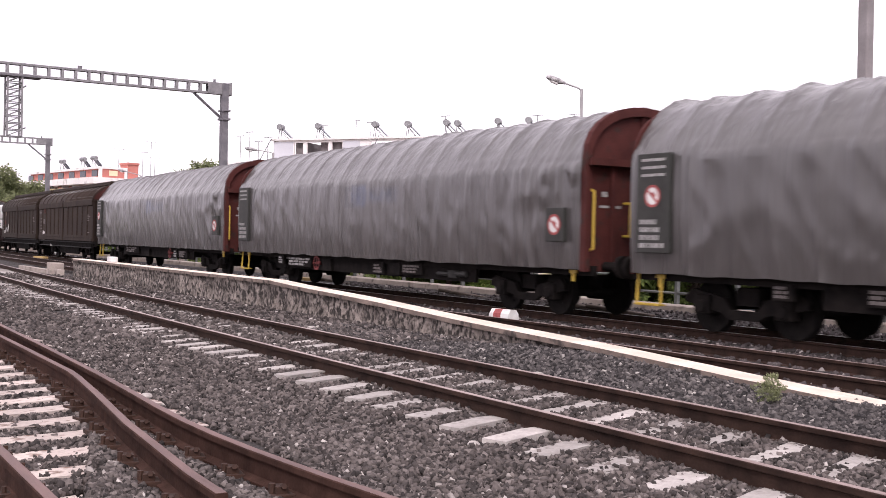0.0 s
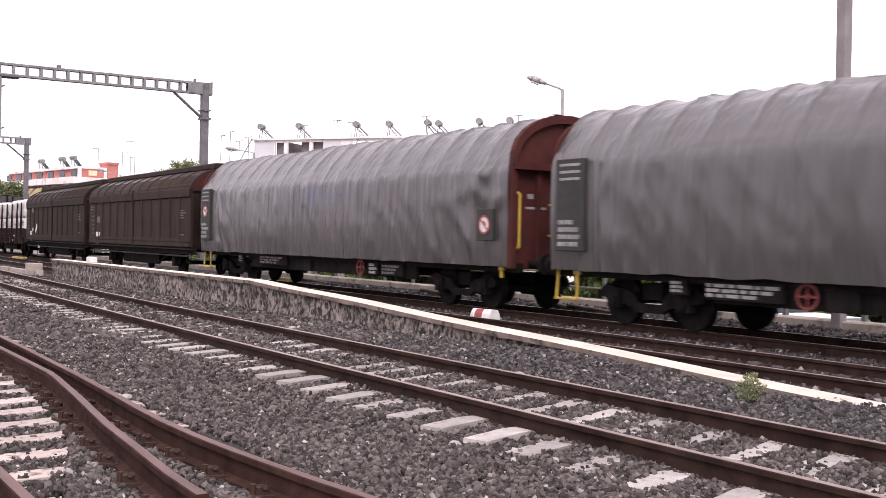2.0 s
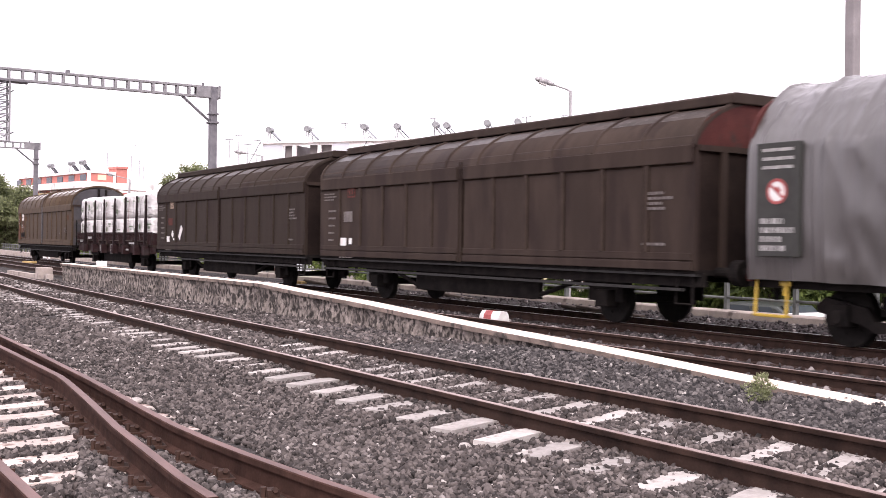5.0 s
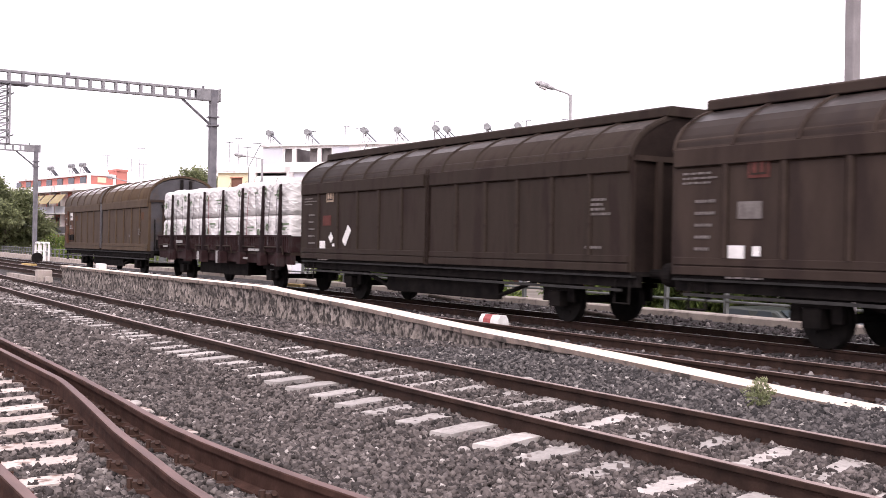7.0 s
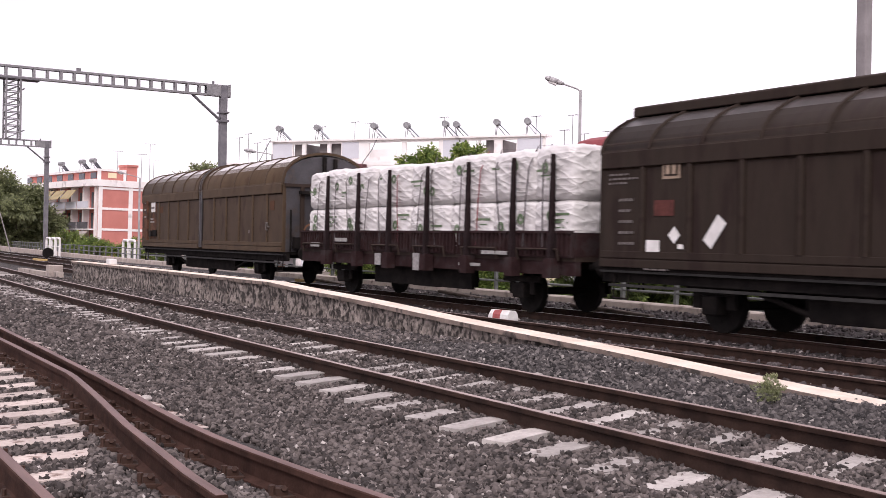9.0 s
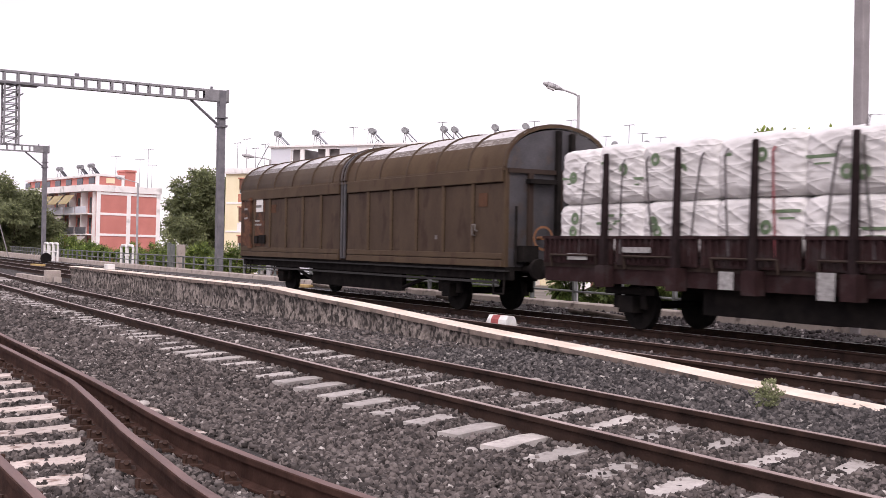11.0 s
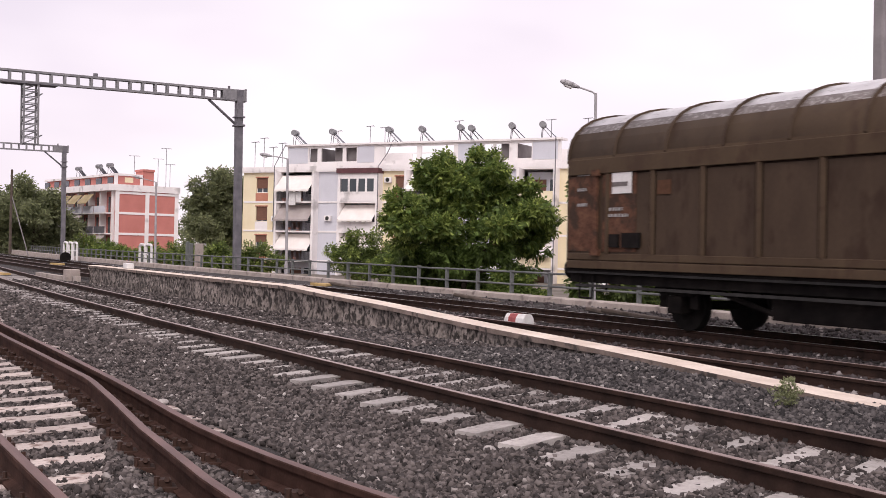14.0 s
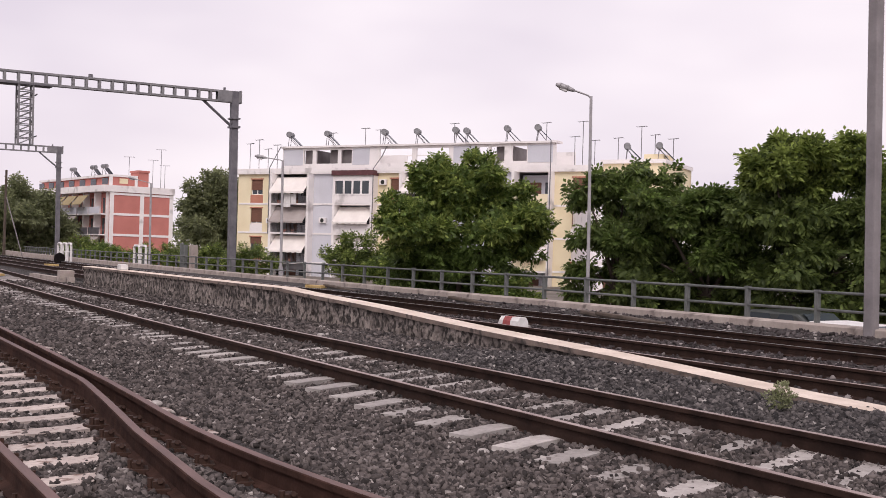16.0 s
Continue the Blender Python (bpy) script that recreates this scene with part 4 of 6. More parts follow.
            part("fittings", S().box(x, -1.1, 1.2, x + 0.25, -0.7, 1.55).box(x, -0.9, 2.9, x + 0.2, -0.2, 3.0).rod((x + 0.1, -1.2, 1.1), (x + 0.1, -1.2, 2.4), 0.03, 6), BLACK, end)
    # underframe
    part("solebar", S().box(-half - 0.05, -1.3, 0.80, half + 0.05, -1.2, 1.04).box(-half - 0.05, 1.2, 0.80, half + 0.05, 1.3, 1.04), BLACK, th)
    part("floor", S().box(-half, -1.4, 1.0, half, 1.4, 1.09), BLACK, th)
    part("running_rail", S().box(-half, -1.42, 0.98, half, -1.30, 1.02).box(-half + 0.3, -1.45, 0.72, half - 0.3, -1.36, 0.77), SOOTGREY, th)
    part("trussing", S().prism([(-1.1, 0.35), (-1.0, 0.35), (-1.0, 0.85), (-1.1, 0.85)], -axle * 0.55, axle * 0.55).path([(-axle * 0.85, -1.05, 0.82), (-axle * 0.5, -1.05, 0.38), (axle * 0.5, -1.05, 0.38), (axle * 0.85, -1.05, 0.82)], 0.05, 6), BLACK, th)
    part("brake_gear", S().box(-1.6, -0.8, 0.4, -0.4, 0.8, 0.8), BLACK, th)
    part("air_tank", S().rod((0.6, -0.7, 0.62), (1.9, -0.7, 0.62), 0.2, 14), BLACK, th)
    for e in (-1, 1):
        wheelset(th, e * axle)
        for y in (-1.03, 1.03):
            for g in (-0.5, 0.3):
                part("axle_guard", S().box(e * axle + g, y - 0.03, 0.42, e * axle + g + 0.2, y + 0.03, 0.85), BLACK, th)
            part("leaf_spring", S().box(e * axle - 0.62, y - 0.05, 0.70, e * axle + 0.62, y + 0.05, 0.80).box(e * axle - 0.4, y - 0.05, 0.64, e * axle + 0.4, y + 0.05, 0.71), BLACK, th)
            part("axle_box", S().box(e * axle - 0.18, y - 0.14, 0.32, e * axle + 0.18, y + 0.14, 0.64), BLACK, th, bevel=0.02)
    buffers(th, L)
    for x in (-half + 0.35, half - 0.5):
        part("step", S().path([(x, -1.35, 0.95), (x, -1.38, 0.5), (x + 0.4, -1.38, 0.5), (x + 0.4, -1.35, 0.95)], 0.02, 6), BLACK, th)
    return th


SOOTBROWN = surf("sooty_end_sheet", (0.013, 0.0085, 0.0075), (0.023, 0.0155, 0.013), 2, 0.8, spec=0.08, fine=25)
FADEDOCHRE = surf("faded_orange_mark", (0.078, 0.040, 0.025), (0.098, 0.050, 0.030), 9, 0.8, spec=0.1)
RUSTPANEL = surf("rusty_patched_panel", (0.075, 0.036, 0.024), (0.13, 0.065, 0.042), 5, 0.8, fine=20, grain=0.35, spec=0.1, spots=((0.05, 0.032, 0.024), 3, 0.45))
STEELGREY = surf("bare_grey_end_sheet", (0.046, 0.043, 0.047), (0.080, 0.075, 0.081), 2, 0.5, metal=0.3, fine=25, spots=((0.07, 0.055, 0.05), 2.5, 0.4))
RUSTWHEEL = surf("rusty_orange_iron", (0.16, 0.07, 0.035), (0.24, 0.11, 0.05), 6, 0.7)


def label_plate(th, name, x, z, w, h, material, y=-1.452, turn=0, label=""):
    return part(name, S().at(pose(x, y, z, 0, turn, 0), S().box(-w / 2, -0.004, -h / 2, w / 2, 0.004, h / 2)), material, th, label)


def dark_marks(th, half, seed, white):
    """Faded lettering and stuck-on labels of the dark sliding-wall wagons."""
    x, up = -half, 0.18
    x += 0.2
    part("lettering", bars(3, x + 0.05, 2.78, 0.8, 0.08, 0.035, -1.45, seed), FAINT, th)
    part("lettering", bars(5, x + 0.35, 2.3, 0.5, 0.2, 0.05, -1.45, seed + 1), FAINT, th)
    label_plate(th, "square_emblem", x + 1.72, 2.66 + up, 0.44, 0.34, WARMTEXT if white else FADEDRED, label="square outlined emblem")
    label_plate(th, "square_emblem_field", x + 1.72, 2.66 + up, 0.34, 0.24, DARKBROWN, y=-1.459)
    part("emblem_bars", S().box(x + 1.60, -1.468, 2.57 + up, x + 1.69, -1.463, 2.75 + up).box(x + 1.75, -1.468, 2.57 + up, x + 1.84, -1.463, 2.75 + up), WARMTEXT if white else FADEDRED, th)
    label_plate(th, "red_label", x + 1.55, 1.98 + up, 0.5, 0.28, FADEDRED if white else FAINT)
    label_plate(th, "white_label", x + 1.28, 1.30 + up, 0.34, 0.22, WHITE, label="small white document label")
    if white:
        label_plate(th, "diamond_label", x + 1.82, 1.50 + up, 0.21, 0.21, WHITE, turn=45, label="white diamond label")
        label_plate(th, "torn_label", x + 2.78, 1.56 + up, 0.24, 0.54, WHITE, turn=38, label="crooked white paper label")
        label_plate(th, "small_label", x + 1.98, 1.30 + up, 0.13, 0.08, WHITE)
    else:
        label_plate(th, "dot_label", x + 1.7, 1.32 + up, 0.16, 0.16, WHITE)
    part("lettering", bars(4, half - 1.25, 2.4, 0.7, 0.09, 0.05, -1.45, seed + 3), FAINT, th)
    part("lettering", bars(2, half - 1.3, 1.5, 0.7, 0.25, 0.05, -1.45, seed + 5), FAINT, th)
    part("lettering", bars(1, x + 1.1, 1.05, 1.0, 0.1, 0.03, -1.49, seed + 6), FAINT, th)


def flat_wagon(half, L):
    th = thing("stake_wagon", "maroon-brown flat wagon with stakes and low side boards", "freight wagon", group="train")
    part("floor", S().box(-half, -1.38, 1.14, half, 1.38, 1.24), BROWN, th)
    part("solebar", S().prism([(-1.36, 0.86), (-1.24, 0.86), (-1.24, 1.14), (-1.36, 1.14)], -half, half).prism([(1.24, 0.86), (1.36, 0.86), (1.36, 1.14), (1.24, 1.14)], -half, half), PLUM, th)
    for e in (-1, 1):
        for k in range(6):
            a = -half + 2 * half * k / 6
            b = part("side_board", S().box(a + 0.05, e * 1.41 - 0.03, 1.22, a + 2 * half / 6 - 0.05, e * 1.41 + 0.03, 1.72), PLUM, th)
            if e < 0:
                for j in range(13):
                    part("rib", S().box(a + 0.12 + j * 0.158, -1.475, 1.26, a + 0.17 + j * 0.158, -1.44, 1.70), PLUM, b)
                part("board_rail", S().box(a + 0.05, -1.485, 1.70, a + 2 * half / 6 - 0.05, -1.38, 1.755), PLUM, b)
                part("bracket", S().path([(a + 0.35, -1.46, 1.15), (a + 0.35, -1.5, 1.38), (a + 1.75, -1.5, 1.38), (a + 1.75, -1.46, 1.15)], 0.025, 6), BROWN, b)
        for k in STAKES:
            part("stake", S().prism([(e * 1.52 - 0.08, 0.85), (e * 1.52 + 0.08, 0.85), (e * 1.50 + 0.03, 3.3), (e * 1.50 - 0.03, 3.3)], k - 0.055, k + 0.055), STAKEPAINT, th, bevel=0.015)
            part("stake_socket", S().box(k - 0.14, e * 1.50 - 0.12, 0.8, k + 0.14, e * 1.50 + 0.12, 1.2), PLUM, th)
    for e in (-1, 1):
        part("end_board", S().box(min(e * half, e * (half - 0.05)), -1.38, 1.22, max(e * half, e * (half - 0.05)), 1.38, 1.72), PLUM, th)
        wheelset(th, e * 4.35)
        for y in (-1.03, 1.03):
            part("axle_box", S().box(e * 4.35 - 0.2, y - 0.14, 0.32, e * 4.35 + 0.2, y + 0.14, 0.64).box(e * 4.35 - 0.7, y - 0.05, 0.66, e * 4.35 + 0.7, y + 0.05, 0.8).box(e * 4.35 - 0.45, y - 0.04, 0.4, e * 4.35 - 0.3, y + 0.04, 0.9).box(e * 4.35 + 0.3, y - 0.04, 0.4, e * 4.35 + 0.45, y + 0.04, 0.9), BLACK, th, bevel=0.015)
    part("trussing", S().prism([(-1.1, 0.4), (-1.0, 0.4), (-1.0, 0.9), (-1.1, 0.9)], -2.4, 2.4), BLACK, th)
    part("brake_gear", S().box(-1.2, -0.6, 0.35, 0.1, 0.6, 0.9), BLACK, th)
    part("air_tank", S().rod((0.9, -0.8, 0.6), (2.0, -0.8, 0.6), 0.19, 12), BLACK, th)
    buffers(th, L)
    for x, z, w, h in ((-4.2, 1.5, 0.75, 0.1), (-2.0, 1.02, 0.32, 0.3), (0.0, 1.0, 0.32, 0.42), (-5.9, 1.35, 0.6, 0.12), (3.4, 1.28, 1.0, 0.08), (2.4, 1.0, 0.9, 0.07)):
        label_plate(th, "pale_plate", x + 0.5, z, w, h, PALETEXT, y=-1.50)
    return th


PLUM = surf("plum_brown_paint", (0.021, 0.0105, 0.0108), (0.037, 0.0188, 0.0195), 3, 0.8, spec=0.1, fine=30, spots=((0.035, 0.025, 0.025), 3, 0.42))
STAKEPAINT = surf("dark_stake_paint", (0.014, 0.009, 0.0095), (0.024, 0.016, 0.017), 5, 0.8, spec=0.08)
STAKES = [5.98, 4.60, 2.82, 0.99, -0.92, -2.67, -4.58]


def bale_mesh(lx, ly, lz, seed):
    """A plastic-wrapped bale: bulging, creased, with rounded corners."""
    bm = bmesh.new()
    bmesh.ops.create_cube(bm, size=1.0)
    bmesh.ops.subdivide_edges(bm, edges=bm.edges[:], cuts=27, use_grid_fill=True)
    for v in bm.verts:
        p = v.co * 2
        r = (abs(p.x) ** 8 + abs(p.y) ** 8 + abs(p.z) ** 8) ** (1 / 8)
        q = p / r
        q = Vector((q.x * lx / 2, q.y * ly / 2, q.z * lz / 2))
        w = noise.noise(Vector((q.x * 1.4 + seed, q.y * 2.2, q.z * 1.4))) * 0.022
        lean = 0.55 + 0.5 * math.sin(seed * 1.7)   # folds pulled slantwise across the wrapping
        e = (1 - abs(noise.noise(Vector(((q.x + q.z) * 0.9 + seed * 2, q.y * 3, (q.z - lean * q.x) * 4.4))))) ** 9
        g = (1 - abs(noise.noise(Vector(((q.x - q.z) * 1.3 - seed, q.y * 4, (q.z + 0.4 * q.x) * 7.5))))) ** 11
        u = (1 - abs(noise.noise(Vector((q.x * 3.2 + seed * 3, q.y * 3, q.z * 0.6))))) ** 14
        d = w + 0.020 * e + 0.012 * g + 0.007 * u
        v.co = q + p.normalized() * d
    for f in bm.faces:
        f.smooth = True
    me = bpy.data.meshes.new("bale")
    bm.to_mesh(me)
    bm.free()
    me.materials.append(WRAP)
    return me


GREENPRINT = surf("faded_green_print", (0.085, 0.135, 0.07), (0.16, 0.215, 0.13), 9, 0.6)
REDSTRAP = surf("red_strap", (0.17, 0.03, 0.038), (0.25, 0.05, 0.055), 6, 0.7)


def load_bales(carrier):
    """Two tiers of wrapped bales, two abreast, strapped down."""
    bays = [(5.78, 4.55), (4.55, 2.98), (2.98, 1.18), (1.18, -0.70), (-0.70, -2.52), (-2.52, -4.36), (-4.36, -5.6), (-5.6, -6.78)]
    made = []
    rng = random.Random(11)
    for tier in (0, 1):
        for k, (a, b) in enumerate(bays):
            lx = a - b - 0.03
            if tier and k == 7:
                lx, b = lx - 0.05, b + 0.05
            high = 0.97 if tier == 0 else (1.13, 1.10, 1.12, 1.03, 1.06, 1.10, 1.12, 1.08)[k]
            base = 1.245 if tier == 0 else 2.20
            z0 = 1.42 if tier == 0 else 2.37
            for row, y in enumerate((-0.69, 0.69)):
                th = thing("bale", "bale wrapped in creased white plastic sheeting", "bale", group="wrapped bales")
                part("wrapping", bale_mesh(lx + 0.14, 1.40, high, 3.1 * k + 17 * tier + row), None, th)
                if row == 0:
                    e = -0.70
                    s = S()
                    for i in range(rng.choice((2, 3, 4))):
                        x = rng.uniform(-lx / 3, lx / 3)
                        z = rng.uniform(-0.2, 0.22)
                        if rng.random() < 0.38:
                            s.at(pose(x, e - 0.02, z, 0, 0, 0), ring(0, 0, 0, 0.12, 0.075, 12))
                        else:
                            s.box(x - 0.30, e - 0.006, z, x + 0.28, e, z + 0.05)
                            s.box(x - 0.15, e - 0.006, z - 0.1, x + 0.16, e, z - 0.07)
                    part("print", s, GREENPRINT, th, "faded green printed marks")
                made.append((th, pose(0.5 * (a + b) + 0.66, y, z0 + high / 2)))
    th = thing("folded_sheet", "red plastic sheet on top of the wrapped bales", "sheet")
    part("sheet", S().prism([(-0.9, 0), (0.9, 0), (0.8, 0.2), (0.2, 0.3), (-0.5, 0.26), (-0.85, 0.16)], -0.55, 0.5), REDSTRAP, th, bevel=0.05)
    made.append((th, pose(6.0, 0.35, 3.48)))
    for k, x in enumerate((5.6, 4.9, 4.1, 3.1, 2.4, 1.3, 0.4, -0.5, -1.5, -2.4, -3.3, -4.2, -5.4)):
        th = thing("strap", "load strap over the wrapped bales", "strap", group="load straps")
        lean = 0.3 * math.sin(k * 2.3)
        top = 3.40 + (0.14 if x > 1 else 0)
        part("webbing", S().add([(x + lean * (z - 1.4) / 2 + dx, y, z) for (y, z) in ((-1.46, 1.42), (-1.475, 2.4), (-1.46, 3.1), (-1.25, top), (0, top + 0.06), (1.2, top), (1.43, 3.1), (1.44, 1.42)) for dx in (-0.024, 0.024)],
                                [(2 * i, 2 * i + 1, 2 * i + 3, 2 * i + 2) for i in range(7)]), REDSTRAP if k in (3, 7) else STRAP, th)
        made.append((th, pose(0, 0, 0)))
    return made


# each wagon with the distance of its middle behind the train's mark
PLATES = ((-5.96, 0.34, 0.68, 0.22, PALETEXT), (-4.5, 1.6, 0.64, 0.26, PALETEXT), (-2.6, 0.5, 0.58, 0.28, BLACK), (0.6, 0.5, 0.6, 0.26, FAINT), (1.5, 0.45, 0.62, 0.24, BLACK), (2.4, 0.9, 0.66, 0.22, FAINT))
OTHERPLATES = ((-5.9, 0.34, 0.68, 0.22, FAINT), (-3.3, 2.0, 0.68, 0.24, FAINT), (-0.9, 0.5, 0.58, 0.28, BLACK), (3.17, 0.42, 0.60, 0.3, PALETEXT), (4.15, 1.0, 0.62, 0.26, FAINT))
T1 = tarp_wagon(1.0, True, OTHERPLATES, 2.54)
T2 = tarp_wagon(4.0, False, PLATES, -3.2)
T3 = tarp_wagon(8.0, True, OTHERPLATES, 2.54)
D1 = covered_wagon("sliding_wall_wagon", "dark brown two-axle sliding-wall freight wagon with a raised roof ridge", 7.35, 7.9, BROWN, 4.6, "ridge", 3, top=4.08)
dark_marks(D1, 7.35, 5, False)
D2 = covered_wagon("sliding_wall_wagon", "dark brown two-axle sliding-wall freight wagon with crooked white labels", 7.2, 7.75, DARKBROWN, 4.6, "ridge", 4, top=4.08)
dark_marks(D2, 7.2, 8, True)
F1 = flat_wagon(6.6, 7.1)
BALES = load_bales(F1)
LAST = covered_wagon("sliding_wall_wagon", "faded ochre-brown sliding-wall freight wagon with a shiny ribbed roof", 7.85, 8.4, OCHRE, 5.0, "ribbed", 9)


def last_marks(th):
    label_plate(th, "white_label", -6.15, 2.74, 0.56, 0.44, WHITE, y=-1.465, label="white document plate")
    label_plate(th, "label_bars", -6.2, 2.70, 0.45, 0.08, FAINT, y=-1.472)
    part("lettering", bars(3, -7.5, 2.9, 0.4, 0.3, 0.06, -1.462, 2), PALETEXT, th)
    part("lettering", bars(2, -6.6, 2.2, 0.7, 0.12, 0.06, -1.462, 4), PALETEXT, th)
    label_plate(th, "faded_emblem", -5.0, 2.6, 0.36, 0.26, FADEDOCHRE)
    label_plate(th, "faded_emblem", 7.0, 2.55, 0.34, 0.3, FADEDOCHRE)
    part("rusty_panel", S().box(-7.78, -1.455, 1.42, -7.0, -1.44, 2.9), RUSTPANEL, th)
    part("rusty_panel", S().box(-6.72, -1.455, 1.42, -5.75, -1.44, 2.9), RUSTPANEL, th)
    part("lever", S().box(-6.92, -1.52, 1.4, -6.84, -1.45, 2.95).box(-6.98, -1.54, 2.88, -6.78, -1.45, 3.0).box(-7.0, -1.54, 1.34, -6.76, -1.45, 1.46), RUSTPANEL, th)
    part("lock_box", S().box(-6.45, -1.52, 1.5, -6.2, -1.45, 1.75).box(-6.1, -1.5, 1.5, -5.6, -1.46, 1.78), BLACK, th)
    part("handle", S().path([(6.68, -1.46, 1.76), (6.68, -1.53, 1.78), (6.68, -1.53, 2.0), (6.80, -1.53, 2.0), (6.80, -1.53, 1.88), (6.80, -1.46, 1.86)], 0.02, 6), FAINT, th, "worn pale door handle")
    label_plate(th, "small_label", 5.0, 1.72, 0.11, 0.10, FAINT)
    part("lettering", bars(1, -0.8, 1.0, 1.6, 0.1, 0.08, -1.33, 6), PALETEXT, th)


last_marks(LAST)
CONSIST = [(T1, 5.95), (T2, 26.05), (T3, 46.15), (D1, 64.0), (D2, 79.6), (F1, 94.2), (LAST, 110.0)]


# ---- railing, masts and lamps ----
LEAN = Matrix.Rotation(radians(-0.65), 4, Vector((-0.855, 0.5187, 0)))   # masts stand a touch off plumb


def railing():
    th = thing("railing", "grey-green painted steel railing with two rails on a concrete kerb", "railing", kind="structure")
    post = S().prism([(-0.05, 0.15), (0.05, 0.15), (0.05, 0.86), (-0.05, 0.86)], -0.045, 0.045).box(-0.055, -0.06, 0.84, 0.055, 0.06, 0.885).mesh("post", GALV)
    bar = S().rod((0, 0, 0), (-2.0, 0, 0), 0.032, 10).mesh("rail_bar", GALV, True)
    for i in range(62):
        x = -9.9 - 1.985 * i
        y = 18.93 + bow(0.0003, x)
        a = math.degrees(math.atan(0.0006 * x))
        part("post", post, None, th, where=pose(x, y, 0.012 * math.sin(i * 2.2), 0, 0.8 * math.sin(i * 4.1), a))
        for z in (0.835, 0.46):
            part("rail_bar", bar, None, th, where=pose(x, y - 0.02, z + 0.008 * math.sin(i), 0, 0, a))
    return th


railing()


def gantry(x, y, top, reach, group):
    """A portal over the tracks: square mast, ladder beam, brace."""
    th = thing("catenary_gantry", "grey steel gantry mast with a ladder beam over the tracks", "gantry", pose(x, y, 0) @ LEAN, group)
    part("mast", S().box(-0.2, -0.17, -1.2, 0.2, 0.17, top), STEEL, th, bevel=0.015)
    part("mast_collar", S().box(-0.3, -0.24, top - 1.9, 0.3, 0.24, top - 1.8).box(-0.3, -0.24, top - 1.45, 0.3, 0.24, top - 1.38), STEEL, th)
    beam = part("beam", S().box(-0.16, -reach, top - 0.10, 0.16, 0.3, top).box(-0.16, -reach, top - 0.60, 0.16, 0.3, top - 0.50), GANTRYGREY, th, "long ladder beam")
    batten = S().box(-0.15, -0.055, 0, 0.15, 0.055, 0.42).mesh("batten", GANTRYGREY)
    for k in range(int(reach / 0.62)):
        part("batten", batten, None, beam, where=pose(0, -1.3 - 0.62 * k, top - 0.51))
    part("end_plate", S().box(-0.17, -0.95, top - 0.56, -0.16, 0.32, top - 0.05).box(0.16, -0.95, top - 0.56, 0.17, 0.32, top - 0.05).box(-0.2, 0.28, top - 0.62, 0.2, 0.34, top + 0.05), GANTRYGREY, beam)
    part("brace", S().rod((0, -1.65, top - 0.6), (0, -0.1, top - 1.85), 0.07, 6), STEEL, th)
    for y0, y1 in ((-7.4, -7.2), (-0.6, -0.5)):
        part("lug", S().box(-0.05, y0, top, 0.05, y1, top + 0.16), STEEL, th)
    return th


GANTRYGREY = surf("pale_galvanised_beam", (0.19, 0.185, 0.195), (0.28, 0.27, 0.28), 3, 0.6, metal=0.3, fine=40, grain=0.1)
first_gantry = gantry(-54.2, 20.1, 9.5, 34, "gantries")
gantry(-100.0, 21.0, 9.85, 36, "gantries")


def dropper(parent, y, z0, z1):
    """The lattice column hanging from the beam."""
    s = S()
    for a in (-0.32, 0.32):
        for b in (-0.32, 0.32):
            s.box(a - 0.04, y + b - 0.04, z0, a + 0.04, y + b + 0.04, z1)
    n = 9
    for k in range(n):
        za, zb = z0 + (z1 - z0) * k / n, z0 + (z1 - z0) * (k + 1) / n
        for b in (-0.32, 0.32):
            s.rod((-0.32, y + b, za), (0.32, y + b, zb if k % 2 else za), 0.025, 5)
            s.rod((b, y - 0.32, za), (b, y + 0.32, zb), 0.025, 5)
            s.rod((b, y + 0.32, za), (b, y - 0.32, za), 0.025, 5)
    part("lattice_column", s, GANTRYGREY, parent, "hanging lattice column")
    part("lattice_bracket", S().box(-0.4, y - 1.3, z1 - 0.06, 0.4, y + 1.2, z1 + 0.02).rod((-0.5, y + 0.45, z1 - 0.5), (0.5, y + 0.45, z1 - 0.5), 0.03, 6).rod((-0.5, y + 0.45, z0 + 0.4), (0.5, y + 0.45, z0 + 0.4), 0.03, 6), STEEL, parent)


dropper(first_gantry, -10.3, 6.05, 8.9)


LAMPGREY = surf("pale_galvanised_pole", (0.30, 0.29, 0.30), (0.42, 0.40, 0.41), 3, 0.55, metal=0.2, fine=40, grain=0.1)


def street_lamp(x, y, base, elbow, head, thick=0.06):
    th = thing("street_lamp", "slim galvanised street lamp with an oval head", "street lamp", pose(x, y, 0) @ LEAN, "street lamps")
    part("pole", S().rod((0, 0, base), (0, 0, base + 1.2), thick * 1.5, 10).rod((0, 0, base + 1.2), (0, 0, elbow), thick, 10, thick * 0.8), LAMPGREY, th)
    hx, hy, hz = head
    d = Vector((hx, hy, hz - elbow)).normalized()
    p = Vector((0, 0, elbow))
    q = Vector((hx, hy, hz))
    part("arm", S().path([p + Vector((0, 0, -0.05)), p + d * 0.1, q], 0.026, 8), LAMPGREY, th)
    s = S()
    for a, b, r0, r1 in ((-0.28, -0.08, 0.04, 0.085), (-0.08, 0.16, 0.085, 0.09), (0.16, 0.3, 0.09, 0.04)):
        s.rod(q + d * a, q + d * b, r0, 12, r1)
    lamp = part("lamp_head", s, LAMPGREY, th, smooth=True)
    part("lens", S().rod(q + d * -0.05 - Vector((0, 0, 0.085)), q + d * 0.18 - Vector((0, 0, 0.07)), 0.05, 10), WHITE, lamp)
    return th


